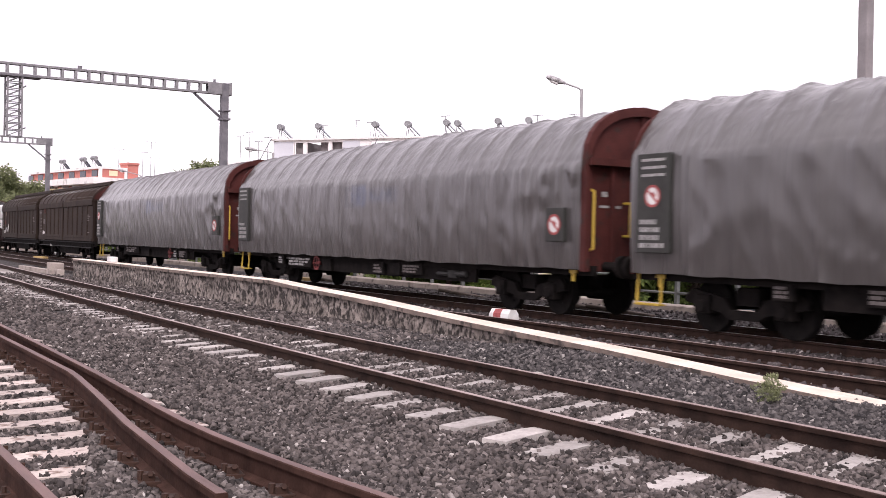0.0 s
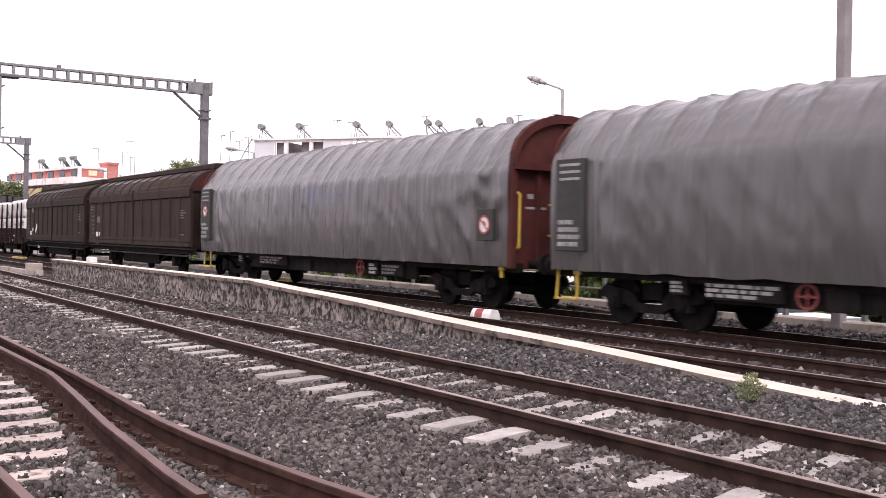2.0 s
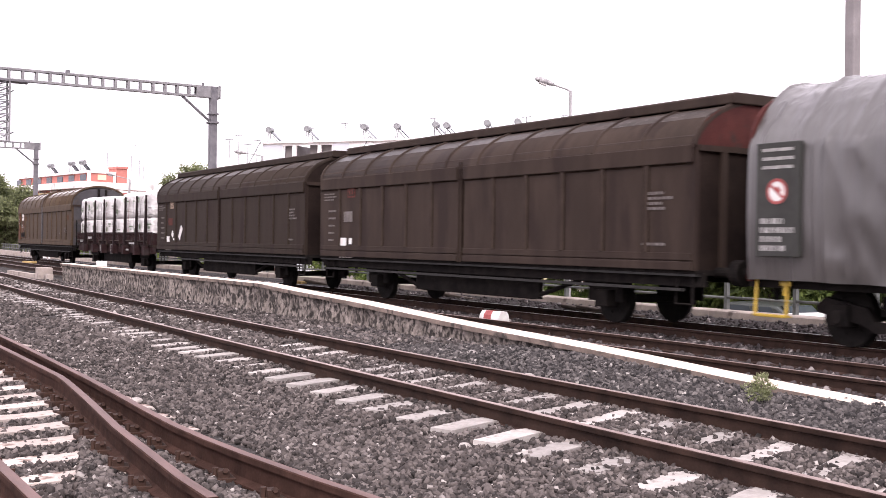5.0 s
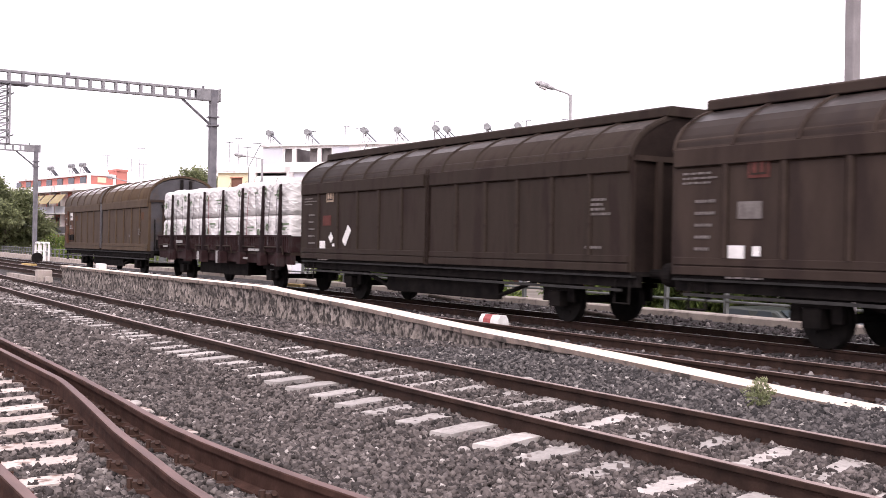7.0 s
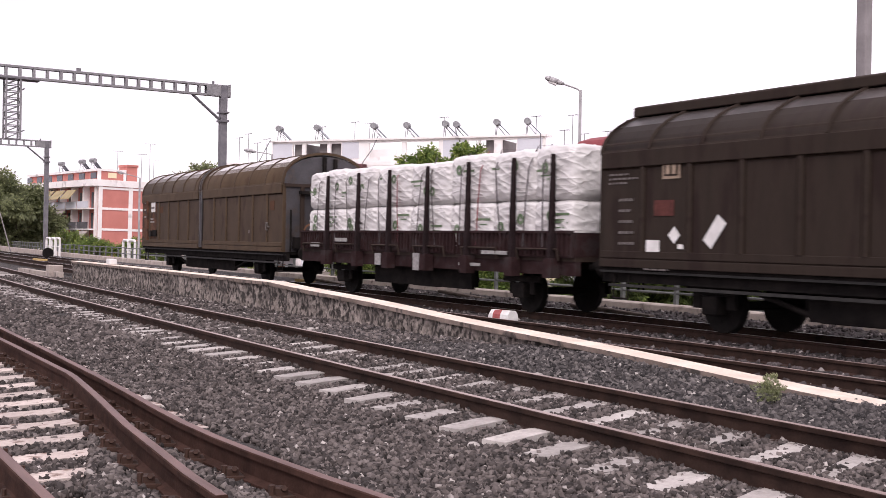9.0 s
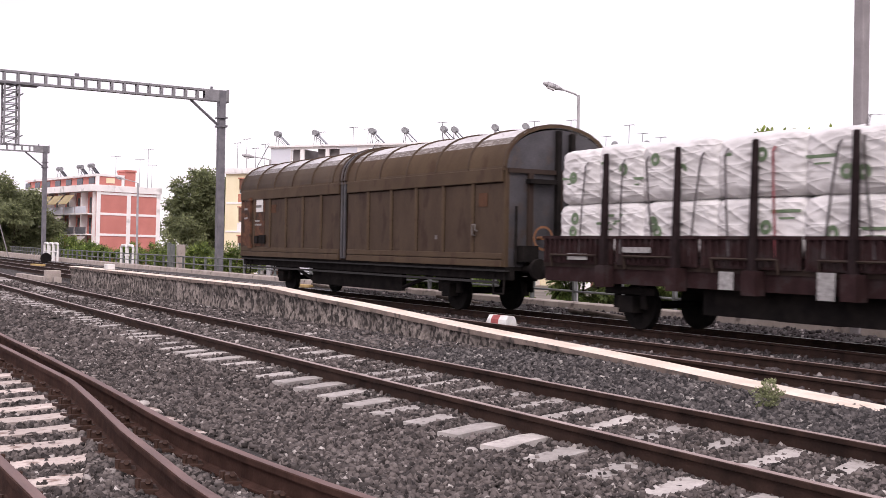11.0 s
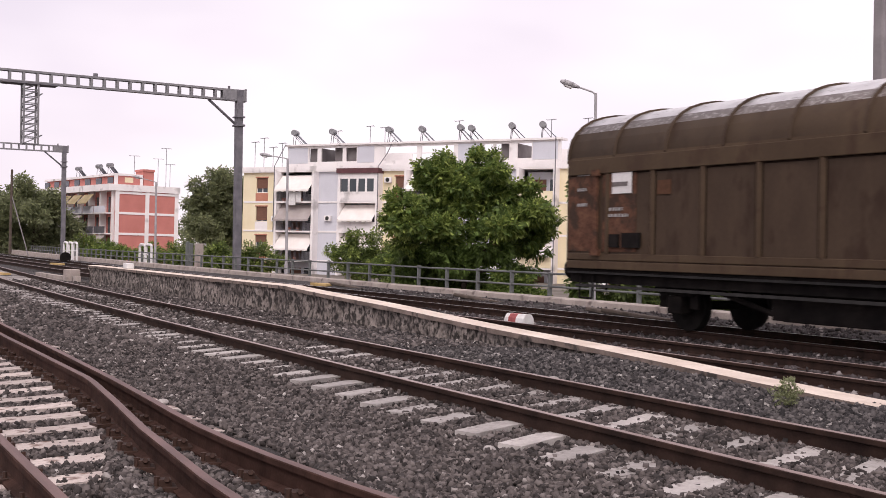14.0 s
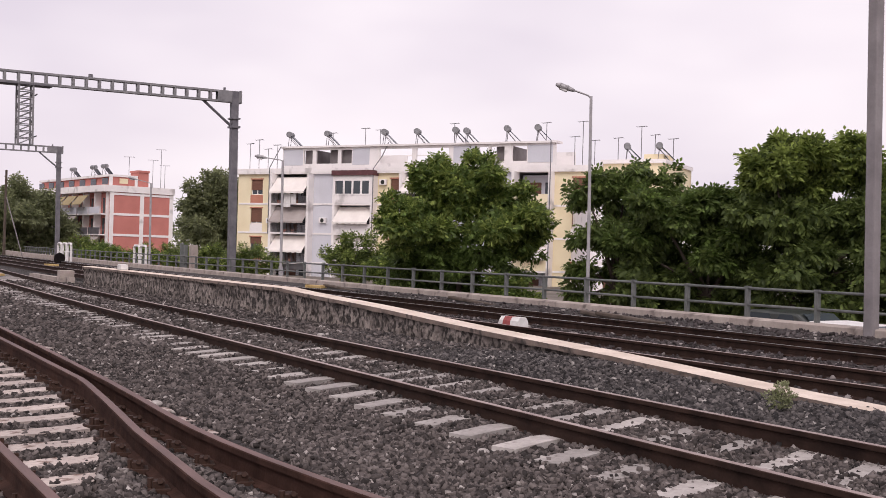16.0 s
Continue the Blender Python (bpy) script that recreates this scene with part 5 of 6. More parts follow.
street_lamp(-25.1, 20.2, -0.6, 6.13, (-0.34, -0.68, 6.37), 0.054)
street_lamp(-48.85, 20.6, -0.6, 5.66, (-0.4, -0.95, 5.80), 0.07)
street_lamp(-73.6, 21.5, -0.8, 5.6, (-0.5, -1.1, 5.9), 0.08)

mast = thing("line_mast", "tall tapered grey concrete mast behind the railing", "mast", pose(-14.2, 18.62, 0) @ LEAN)
part("shaft", S().box(-0.115, -0.11, -0.4, 0.115, 0.11, 13), MAST, mast, bevel=0.03)


def telegraph_pole(x, y, top):
    th = thing("wooden_pole", "thin weathered wooden pole with a stay wire", "pole", pose(x, y, 0))
    part("pole", S().rod((0, 0, -1.3), (0, 0, top), 0.16, 8, 0.11), BARK, th)
    part("stay", S().rod((0, 0, top - 2.5), (1.6, 1.8, -1.2), 0.05, 6), MAST, th)


telegraph_pole(-118, 19.6, 8.6)


# ---- small things along the tracks ----
def fouling_marker():
    th = thing("fouling_marker", "red and white painted concrete marker lying beside the rail", "marker", pose(-18.6, 13.0, -0.06, 0, 0, 2) @ Matrix.Scale(0.9, 4))
    prof = [(-0.16, 0), (0.16, 0), (0.14, 0.16), (0.08, 0.25), (-0.08, 0.25), (-0.14, 0.16)]
    small = [(a * 0.55, b * 0.6) for a, b in prof]
    part("centre_band", S().prism(prof, -0.16, 0.12), RED, th, "faded red band")
    for x0, x1, e in ((-0.30, -0.16, 1), (0.12, 0.42, 0)):
        part("white_end", S().prism(prof, x0, x1), WHITE, th, "white end")
    n = len(prof)
    part("white_tip", S().add([(-0.30, a, b) for a, b in prof] + [(-0.42, a, b) for a, b in small], [(i, (i + 1) % n, n + (i + 1) % n, n + i) for i in range(n)] + [tuple(range(n, 2 * n))]), WHITE, th)
    return th


fouling_marker()
box = thing("white_block", "small white painted block on the platform", "block", pose(-35.1, 9.4, 0.6))
part("block", S().box(-0.22, -0.12, 0, 0.22, 0.12, 0.18), WHITE, box, bevel=0.03)
box = thing("cable_box", "weathered concrete trough box beside the track", "box", pose(-40.8, 8.9, 0))
part("block", S().box(-0.25, -0.25, -0.1, 0.25, 0.25, 0.42), KERB, box, bevel=0.03)
part("duct", S().box(-6.0, -0.12, -0.1, -0.25, 0.12, 0.14).box(0.3, -0.1, -0.1, 1.0, 0.1, 0.2), KERB, box)


def pipe_frame(x, y, w, h):
    th = thing("pipe_frame", "white painted pipe hoop", "barrier", pose(x, y, 0), "white pipe hoops")
    part("hoop", S().path([(-w / 2, 0, -0.6), (-w / 2, 0, h - 0.15), (-w / 2 + 0.15, 0, h), (w / 2 - 0.15, 0, h), (w / 2, 0, h - 0.15), (w / 2, 0, -0.6)], 0.09, 8).rod((-w / 2, 0, h * 0.5), (w / 2, 0, h * 0.5), 0.05, 6), WHITE, th)


for x, y in ((-96.1, 20.4), (-94.2, 20.4), (-92.5, 20.4), (-77.1, 21.6), (-75.5, 21.6)):
    pipe_frame(x, y, 1.3, 1.35)
signal = thing("dwarf_signal", "black round disc of a low signal", "signal", pose(-79.6, 16.9, 0))
part("disc", S().rod((0.05, 0, 0.30), (-0.05, 0, 0.30), 0.38, 24), BLACK, signal)
part("stem", S().box(-0.06, -0.06, -0.15, 0.06, 0.06, 0.3), BLACK, signal)
for k, (x, y, h) in enumerate(((-60.6, 20.2, 1.5), (-62.0, 20.2, 1.5), (-63.0, 20.3, 1.6))):
    th = thing("concrete_post", "short grey concrete post by the railing", "post", pose(x, y, 0), "concrete posts")
    part("post", S().box(-0.2, -0.2, -0.8, 0.2, 0.2, h) if k < 1 else S().box(-0.1, -0.1, -0.8, 0.1, 0.1, h), KERB if k < 1 else GALV, th, bevel=0.03)
YELLOWWASH = surf("faded_yellow_board", (0.40, 0.27, 0.10), (0.52, 0.36, 0.16), 5, 0.8)
for x, y, w in ((-70, 14.4, 1.5), (-38.3, 17.6, 1.0), (-48, 7.6, 1.6), (-60, 7.9, 1.6)):
    th = thing("board", "faded yellow board lying on the ballast", "board", pose(x, y, -0.04, 0, 0, 12), "yellow boards")
    part("plank", S().box(-w / 2, -0.15, 0, w / 2, 0.15, 0.12), YELLOWWASH, th, bevel=0.02)
for x, y, r in ((-12.2, 8.2, 0.09), (-9.8, 7.35, 0.07), (-16.5, 7.7, 0.07), (-11.2, 11.0, 0.08), (-6.6, 4.4, 0.05), (-9.6, 2.9, 0.05)):
    th = thing("pale_stone", "pale loose stone on the ballast", "stone", pose(x, y, ground_height(x, y) + 0.03), "pale stones")
    bm = bmesh.new()
    bmesh.ops.create_icosphere(bm, subdivisions=2, radius=r)
    for v in bm.verts:
        v.co *= 1 + 0.35 * noise.noise(v.co * 9 + Vector((x, y, 0)))
        v.co.z *= 0.6
    me = bpy.data.meshes.new("stone")
    bm.to_mesh(me)
    bm.free()
    me.materials.append(SLEEPER)
    part("stone", me, None, th)
# scrap sleepers and rails left beside the kerb
for x, y, l, a in ((-19.8, 17.2, 2.2, 3), (-21.3, 17.4, 1.2, -8), (-36.5, 17.9, 3.0, 2), (-27.6, 17.8, 2.4, 1)):
    th = thing("scrap_timber", "broken dark timber lying by the kerb", "timber", pose(x, y, -0.03, 0, 3, a), "scrap timbers")
    part("timber", S().box(-l / 2, -0.1, 0, l / 2, 0.1, 0.1), BARK, th, bevel=0.03)


# ---- plants ----
def leaf_material(name, dark, light):
    return islands(name, [(0.0, dark), (0.55, tuple((a + b) / 2 for a, b in zip(dark, light))), (0.9, light), (1.0, tuple(min(1, c * 1.5) for c in light))], rough=0.55, through_light=0.45)


GREEN = leaf_material("fresh_leaves", (0.060, 0.092, 0.026), (0.155, 0.225, 0.058))
DEEP = leaf_material("deep_green_leaves", (0.06, 0.086, 0.03), (0.165, 0.215, 0.062))
# foliage highlights put into the leaf colour, mostly on tree tops
LIGHT = leaf_material("lit_yellow_green_leaves", (0.12, 0.16, 0.04), (0.31, 0.38, 0.10))
PINE = leaf_material("pine_needles", (0.13, 0.145, 0.082), (0.26, 0.285, 0.145))
RIGHT, AHEAD = Vector((0.5187, 0.855, 0)), Vector((-0.855, 0.5187, 0))


def leaves(blobs, count, size, material, seed, pairs=3, droop=0.5):
    """Compound leaves: leaflets in pairs along a drooping stem, thick near the outside of each clump."""
    rng = np.random.default_rng(seed)
    c = np.array([b[:3] for b in blobs])
    r = np.array([b[3] for b in blobs])
    w = r ** 2 / (r ** 2).sum()
    k = rng.choice(len(blobs), count, p=w)
    d = rng.normal(size=(count, 3))
    d /= np.linalg.norm(d, axis=1)[:, None]
    rad = r[k] * (0.35 + 0.72 * rng.random(count) ** 0.6) * (1 + 0.22 * np.sin(5 * d[:, 0] + k) * np.cos(4 * d[:, 2] + 2 * k))
    p = c[k] + d * rad[:, None] * np.array([1.15, 1.15, 0.62])
    stem = d + rng.normal(0, 0.55, (count, 3))
    stem[:, 2] -= droop * rng.random(count)
    stem /= np.linalg.norm(stem, axis=1)[:, None]
    side = np.cross(stem, rng.normal(0, 0.5, (count, 3)) + [0, 0, 1])
    side /= np.linalg.norm(side, axis=1)[:, None] + 1e-6
    s = size * rng.uniform(0.6, 1.3, count)[:, None]
    v = []
    for i in range(pairs):
        for e in (-1, 1):
            root = p + stem * s * (i + 0.3) * 0.8 / pairs
            way = side * e * 0.85 + stem * 0.5 + np.array([0, 0, -0.35])
            tip = root + way * s * 0.62
            mid = (root + tip) / 2
            wide = stem * s * 0.16 + np.cross(way, stem) * 0.05 * s
            v += [root, mid + wide, tip, mid - wide]
    tip = p + stem * s * 1.25
    mid = p + stem * s
    v += [p + stem * s * 0.75, mid + side * s * 0.15, tip, mid - side * s * 0.15]
    n = len(v)
    v = np.stack(v, 1).reshape(-1, 3)
    f = (np.arange(0, n, 4)[None, :, None] + np.arange(4)[None, None] + n * np.arange(count)[:, None, None]).reshape(-1, 4)
    me = bpy.data.meshes.new("crown")
    me.from_pydata(v.tolist(), [], f.tolist())
    me.materials.append(material)
    return me


def tree(name, label, spot, clumps, count, size, material, seed, pairs=3, droop=0.5, depth=0.8, second=None, above=-9.0):
    """clumps: (to the side, height, radius) of each leafy mass round the trunk at spot."""
    x, y, base = spot
    th = thing(name, label, "tree" if "tree" in name else "shrub", pose(x, y, base))
    rng = random.Random(seed)
    blobs, sprays = [], []
    for a, z, r in clumps:
        o = RIGHT * a + AHEAD * rng.uniform(-depth, depth) * r
        blobs.append((o.x, o.y, z - base, r * 0.55))
        for k in range(9):   # flat sprays round each mass
            a2, up = rng.uniform(0, 6.283), rng.uniform(-0.75, 0.75)
            q = r * math.sqrt(1 - up * up) * 0.82
            sprays.append((o.x + math.cos(a2) * q, o.y + math.sin(a2) * q, z - base + up * r * 0.85, r * rng.uniform(0.2, 0.36)))
    fork = Vector((0.1, 0, max(0.5, 0.3 * max(b[2] for b in blobs))))
    part("trunk", S().rod((0, 0, -0.2), fork * 0.5, 0.16 * size / 0.3, 9, 0.13 * size / 0.3).rod(fork * 0.5, fork, 0.13 * size / 0.3, 9, 0.11 * size / 0.3), BARK, th, smooth=True)
    for b in blobs:
        tip = Vector(b[:3])
        knee = fork.lerp(tip, 0.5) + Vector((rng.uniform(-0.2, 0.2), rng.uniform(-0.2, 0.2), 0.15))
        part("limb", S().rod(fork, knee, 0.07 * size / 0.3, 6, 0.05 * size / 0.3).rod(knee, tip, 0.05 * size / 0.3, 6, 0.015), BARK, th)
    part("crown", leaves(blobs + sprays, count, size, material, seed, pairs, droop), None, th)
    # second tone on the higher sprays; LIGHT paints the lit crown tops
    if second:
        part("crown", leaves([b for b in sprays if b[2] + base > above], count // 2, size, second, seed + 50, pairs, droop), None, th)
    return th


tree("acacia_tree", "broad leafy green tree with feathery drooping leaves behind the railing", (-35.6, 22.3, -1.3),
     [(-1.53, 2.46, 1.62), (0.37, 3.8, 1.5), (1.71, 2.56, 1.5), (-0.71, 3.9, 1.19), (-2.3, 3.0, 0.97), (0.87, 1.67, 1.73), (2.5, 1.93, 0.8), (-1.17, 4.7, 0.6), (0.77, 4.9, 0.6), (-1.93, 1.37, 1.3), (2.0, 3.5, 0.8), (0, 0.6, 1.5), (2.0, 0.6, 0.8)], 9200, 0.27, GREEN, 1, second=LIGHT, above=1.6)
tree("sumac_tree", "dark green tree with long drooping leaves by the street lamp", (-29.4, 24.8, -1.3),
     [(-0.25, 4.0, 0.98), (1.12, 3.9, 0.95), (0.4, 4.2, 0.6), (1.9, 3.6, 0.8), (-0.79, 2.15, 0.7), (0.59, 2.3, 1.25), (-1.13, 3.75, 0.6), (1.94, 2.72, 1.18), (-1.14, 0.96, 0.55), (0.6, 0.3, 1.3), (2.2, 0.9, 1.2), (-0.9, 0.1, 0.6), (1.9, -0.1, 1.1)], 5200, 0.31, DEEP, 2, droop=1.2, second=GREEN)
tree("ailanthus_tree", "tall dense tree with crown top coloured a lit yellow-green behind the railing", (-23.5, 26.85, -1.3),
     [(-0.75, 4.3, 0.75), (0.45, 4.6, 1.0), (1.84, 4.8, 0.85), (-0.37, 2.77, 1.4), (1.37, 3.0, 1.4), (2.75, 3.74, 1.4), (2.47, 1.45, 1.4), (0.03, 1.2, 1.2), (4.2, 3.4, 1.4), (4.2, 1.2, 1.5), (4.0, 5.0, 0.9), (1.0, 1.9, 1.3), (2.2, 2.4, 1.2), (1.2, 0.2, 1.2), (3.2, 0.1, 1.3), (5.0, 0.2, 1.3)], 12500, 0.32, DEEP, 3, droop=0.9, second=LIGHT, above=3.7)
tree("sumac_tree", "low dark leafy tree among taller ones behind the railing", (-26.3, 26.0, -1.3),
     [(-1.6, 2.9, 0.9), (-0.4, 2.8, 1.15), (0.9, 2.9, 1.1), (1.7, 3.5, 0.8), (0.8, 1.7, 1.3), (-2.0, 1.7, 1.0), (-0.6, 0.5, 1.3), (1.2, 0.3, 1.1), (-1.8, 0.4, 1.1), (0.4, -0.2, 1.0)], 8400, 0.30, DEEP, 4, droop=1.1, second=GREEN, above=1.2)
tree("pine_tree", "dark bushy pine between the apartment blocks", (-125.4, 43.9, -1.3),
     [(0.78, 9.0, 1.9), (-0.83, 7.1, 2.35), (1.55, 5.96, 2.4), (-1.6, 3.86, 2.7), (1.32, 2.6, 2.7), (-2.2, 6.0, 1.1), (2.6, 8.0, 1.5)], 6500, 0.7, PINE, 5, 2, 0.1)
tree("pine_tree", "dark woodland pine beyond the tracks", (-157.7, 29.3, -1.3),
     [(-2.46, 5.82, 3.5), (0.66, 5.14, 3.5), (-1.78, 8.7, 1.9), (3.02, 3.66, 2.7), (-3.11, 1.93, 3.1), (0.77, 1.27, 3.1), (2.52, 7.2, 1.7), (-5.5, 6.5, 3), (-6, 3, 3)], 8000, 0.8, PINE, 6, 2, 0.1)
for i, (x, y, h, c) in enumerate(((-53.8, 27.0, 1.6, 1.0), (-50.6, 27.6, 1.0, 0.8), (-71, 27.5, 1.0, 1.0), (-112, 27.8, 1.0, 1.3), (-123, 28.0, 1.2, 1.3), (-96, 27.5, 0.9, 1.2), (-86, 27, 0.7, 1.2), (-40, 24.0, 0.2, 0.8), (-44.5, 25, 0.3, 0.9), (-33, 22.6, 0.1, 0.7), (-78, 27, 0.8, 1.0))):
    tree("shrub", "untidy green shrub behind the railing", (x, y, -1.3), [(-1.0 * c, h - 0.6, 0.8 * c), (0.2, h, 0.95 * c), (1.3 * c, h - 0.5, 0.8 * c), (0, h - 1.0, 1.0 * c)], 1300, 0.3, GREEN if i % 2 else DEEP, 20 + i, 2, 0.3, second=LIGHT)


def far_woods():
    """The dark line of trees on the horizon."""
    rng = random.Random(8)
    blobs = []
    for i in range(150):
        a = radians(20 + 80 * i / 149)
        d = 240 + rng.uniform(-25, 25)
        blobs.append((-math.sin(a) * d, math.cos(a) * d, rng.uniform(0, 3.5), rng.uniform(4, 6.5)))
    ob = new("far_woods", leaves(blobs, 9000, 2.2, PINE, 77, 1, 0.1))
    tagged(ob, "dark line of distant trees", "woods", kind="stuff")


far_woods()


def tuft(x, y, high):
    th = thing("grass_tuft", "small dry green tuft growing in the ballast", "weed", pose(x, y, 0.02))
    me = leaves([(0, 0, 0.08, 0.09), (0.08, 0.02, 0.15, 0.06), (-0.09, 0, 0.13, 0.06), (0.02, 0.0, 0.23, 0.05), (-0.04, 0.03, 0.2, 0.04)], 420, 0.03, leaf_material("weed_green", (0.17, 0.19, 0.09), (0.36, 0.38, 0.22)), 5, 3, -0.8)
    me.name = "foliage"
    part("foliage", me, None, th)


tuft(-7.25, 8.2, 0.30)


# ---- the apartment blocks ----
def holes(u0, u1, z0, z1, openings, y0, y1):
    """A wall slab from u0 to u1 with real openings (u0, u1, z0, z1) cut through it."""
    s = S()
    cuts = sorted({u0, u1, *[o[0] for o in openings], *[o[1] for o in openings]})
    for a, b in zip(cuts, cuts[1:]):
        m = (a + b) / 2
        z = z0
        for o in sorted((o for o in openings if o[0] < m < o[1]), key=lambda o: o[2]):
            if o[2] > z:
                s.box(a, y0, z, b, y1, o[2])
            z = max(z, o[3])
        if z < z1:
            s.box(a, y0, z, b, y1, z1)
    return s


def window(parent, u0, u1, z0, z1, y=0.14, shutter=None, panes=2, frame=None):
    fr = frame or PLASTER
    w = part("window", S().box(u0, y, z0, u1, y + 0.05, z0 + 0.07).box(u0, y, z1 - 0.07, u1, y + 0.05, z1).box(u0, y, z0, u0 + 0.07, y + 0.05, z1).box(u1 - 0.07, y, z0, u1, y + 0.05, z1), fr, parent)
    step = (u1 - u0) / panes
    for k in range(panes):
        part("pane", S().box(u0 + k * step + 0.05, y + 0.02, z0 + 0.05, u0 + (k + 1) * step - 0.05, y + 0.035, z1 - 0.05), PANE, w)
        if k:
            part("mullion", S().box(u0 + k * step - 0.04, y - 0.01, z0, u0 + k * step + 0.04, y + 0.045, z1), fr, w)
    if shutter:
        part("shutter", S().box(u0 + 0.03, y - 0.05, z0 + shutter * (z1 - z0), u1 - 0.03, y - 0.02, z1), SHUTTER, w, "brown roller shutter")
    return w


def awning(parent, u0, u1, z, drop, out, material):
    s = S()
    n = 12
    v = []
    for i in range(n + 1):
        u = u0 + (u1 - u0) * i / n
        sag = 0.05 * math.sin(math.pi * i / n)
        v += [(u, -0.02, z), (u, -out * 0.5, z - drop * 0.5 - sag), (u, -out, z - drop), (u, -out - 0.01, z - drop - (0.22 if i % 2 else 0.16))]
    f = [(4 * i + j, 4 * i + 4 + j, 4 * i + 5 + j, 4 * i + 1 + j) for i in range(n) for j in range(3)]
    a = part("awning", S().add(v, f), material, parent, "sloping cloth awning with a scalloped hem")
    part("awning_arm", S().rod((u0 + 0.1, 0, z - drop), (u0 + 0.1, -out, z - drop), 0.025, 5).rod((u1 - 0.1, 0, z - drop), (u1 - 0.1, -out, z - drop), 0.025, 5), STEEL, a)


def balcony(parent, u0, u1, z, kind):
    """A recessed balcony: slab, parapet or bars, door behind."""
    b = part("balcony", S().box(u0, -0.9, z - 0.15, u1, 1.2, z + 0.02), PLASTER, parent)
    part("back_wall", S().box(u0, 1.2, z, u1, 1.3, z + 2.9), PALEBLUE, b)
    part("balcony_door", S().box(u0 + 0.5, 1.14, z, u0 + 1.9, 1.2, z + 2.2), SHUTTER, b)
    part("balcony_window", S().box(u0 + 2.3, 1.15, z + 0.9, u1 - 0.5, 1.2, z + 2.2), PANE, b)
    if kind == "bars":
        s = S().box(u0, -0.9, z + 0.95, u1, -0.85, z + 1.0).box(u0, -0.9, z + 0.1, u1, -0.85, z + 0.14)
        k = u0 + 0.06
        while k < u1:
            s.box(k, -0.89, z + 0.1, k + 0.03, -0.86, z + 0.98)
            k += 0.16
        part("balustrade", s, STEEL, b)
    else:
        part("parapet", S().box(u0, -0.92, z, u1, -0.82, z + 1.0), PLASTER if kind == "wall" else CREAM, b)
    rng = random.Random(int(u0 * 10 + z * 3))
    for k in range(3):
        u = rng.uniform(u0 + 0.3, u1 - 0.3)
        part("flower_pot", S().rod((u, -0.5, z), (u, -0.5, z + 0.35), 0.12, 8, 0.18), TERRACOTTA, b)
    return b


def heater(m, u, y, z):
    th = thing("solar_water_heater", "rooftop solar water heater with a steel tank on a stand", "water heater", m @ pose(u, y, z, 0, 0, 16) @ Matrix.Scale(0.78, 4), "solar water heaters")
    for a in (-0.45, 0.45):
        part("stand", S().rod((-0.15, a, 0), (0, a, 1.6), 0.045, 5).rod((1.3, a, 0), (0, a, 1.5), 0.035, 5), STEEL, th)
    part("tank", S().rod((0, -0.62, 1.85), (0, 0.62, 1.85), 0.40, 18).rod((0, -0.66, 1.85), (0, -0.62, 1.85), 0.34, 18), TANK, th, smooth=False)
    part("collector", S().at(pose(0.3, 0, 1.62, 0, 44, 0), S().box(0, -0.55, -0.04, 2.0, 0.55, 0.05)), PANELBLUE, th, bevel=0.01)


def antenna(m, u, y, z, high, wide=0.9):
    th = thing("roof_antenna", "thin rooftop television aerial", "aerial", m @ pose(u, y, z), "roof aerials")
    s = S().rod((0, 0, 0), (0, 0, high), 0.035, 5).rod((-wide / 2, 0, high - 0.08), (wide / 2, 0, high), 0.025, 4)
    for k in range(5):
        s.rod((-wide / 2 + wide * k / 4, -0.2, high - 0.05), (-wide / 2 + wide * k / 4, 0.2, high - 0.05), 0.02, 4)
    part("aerial", s, STEEL, th)


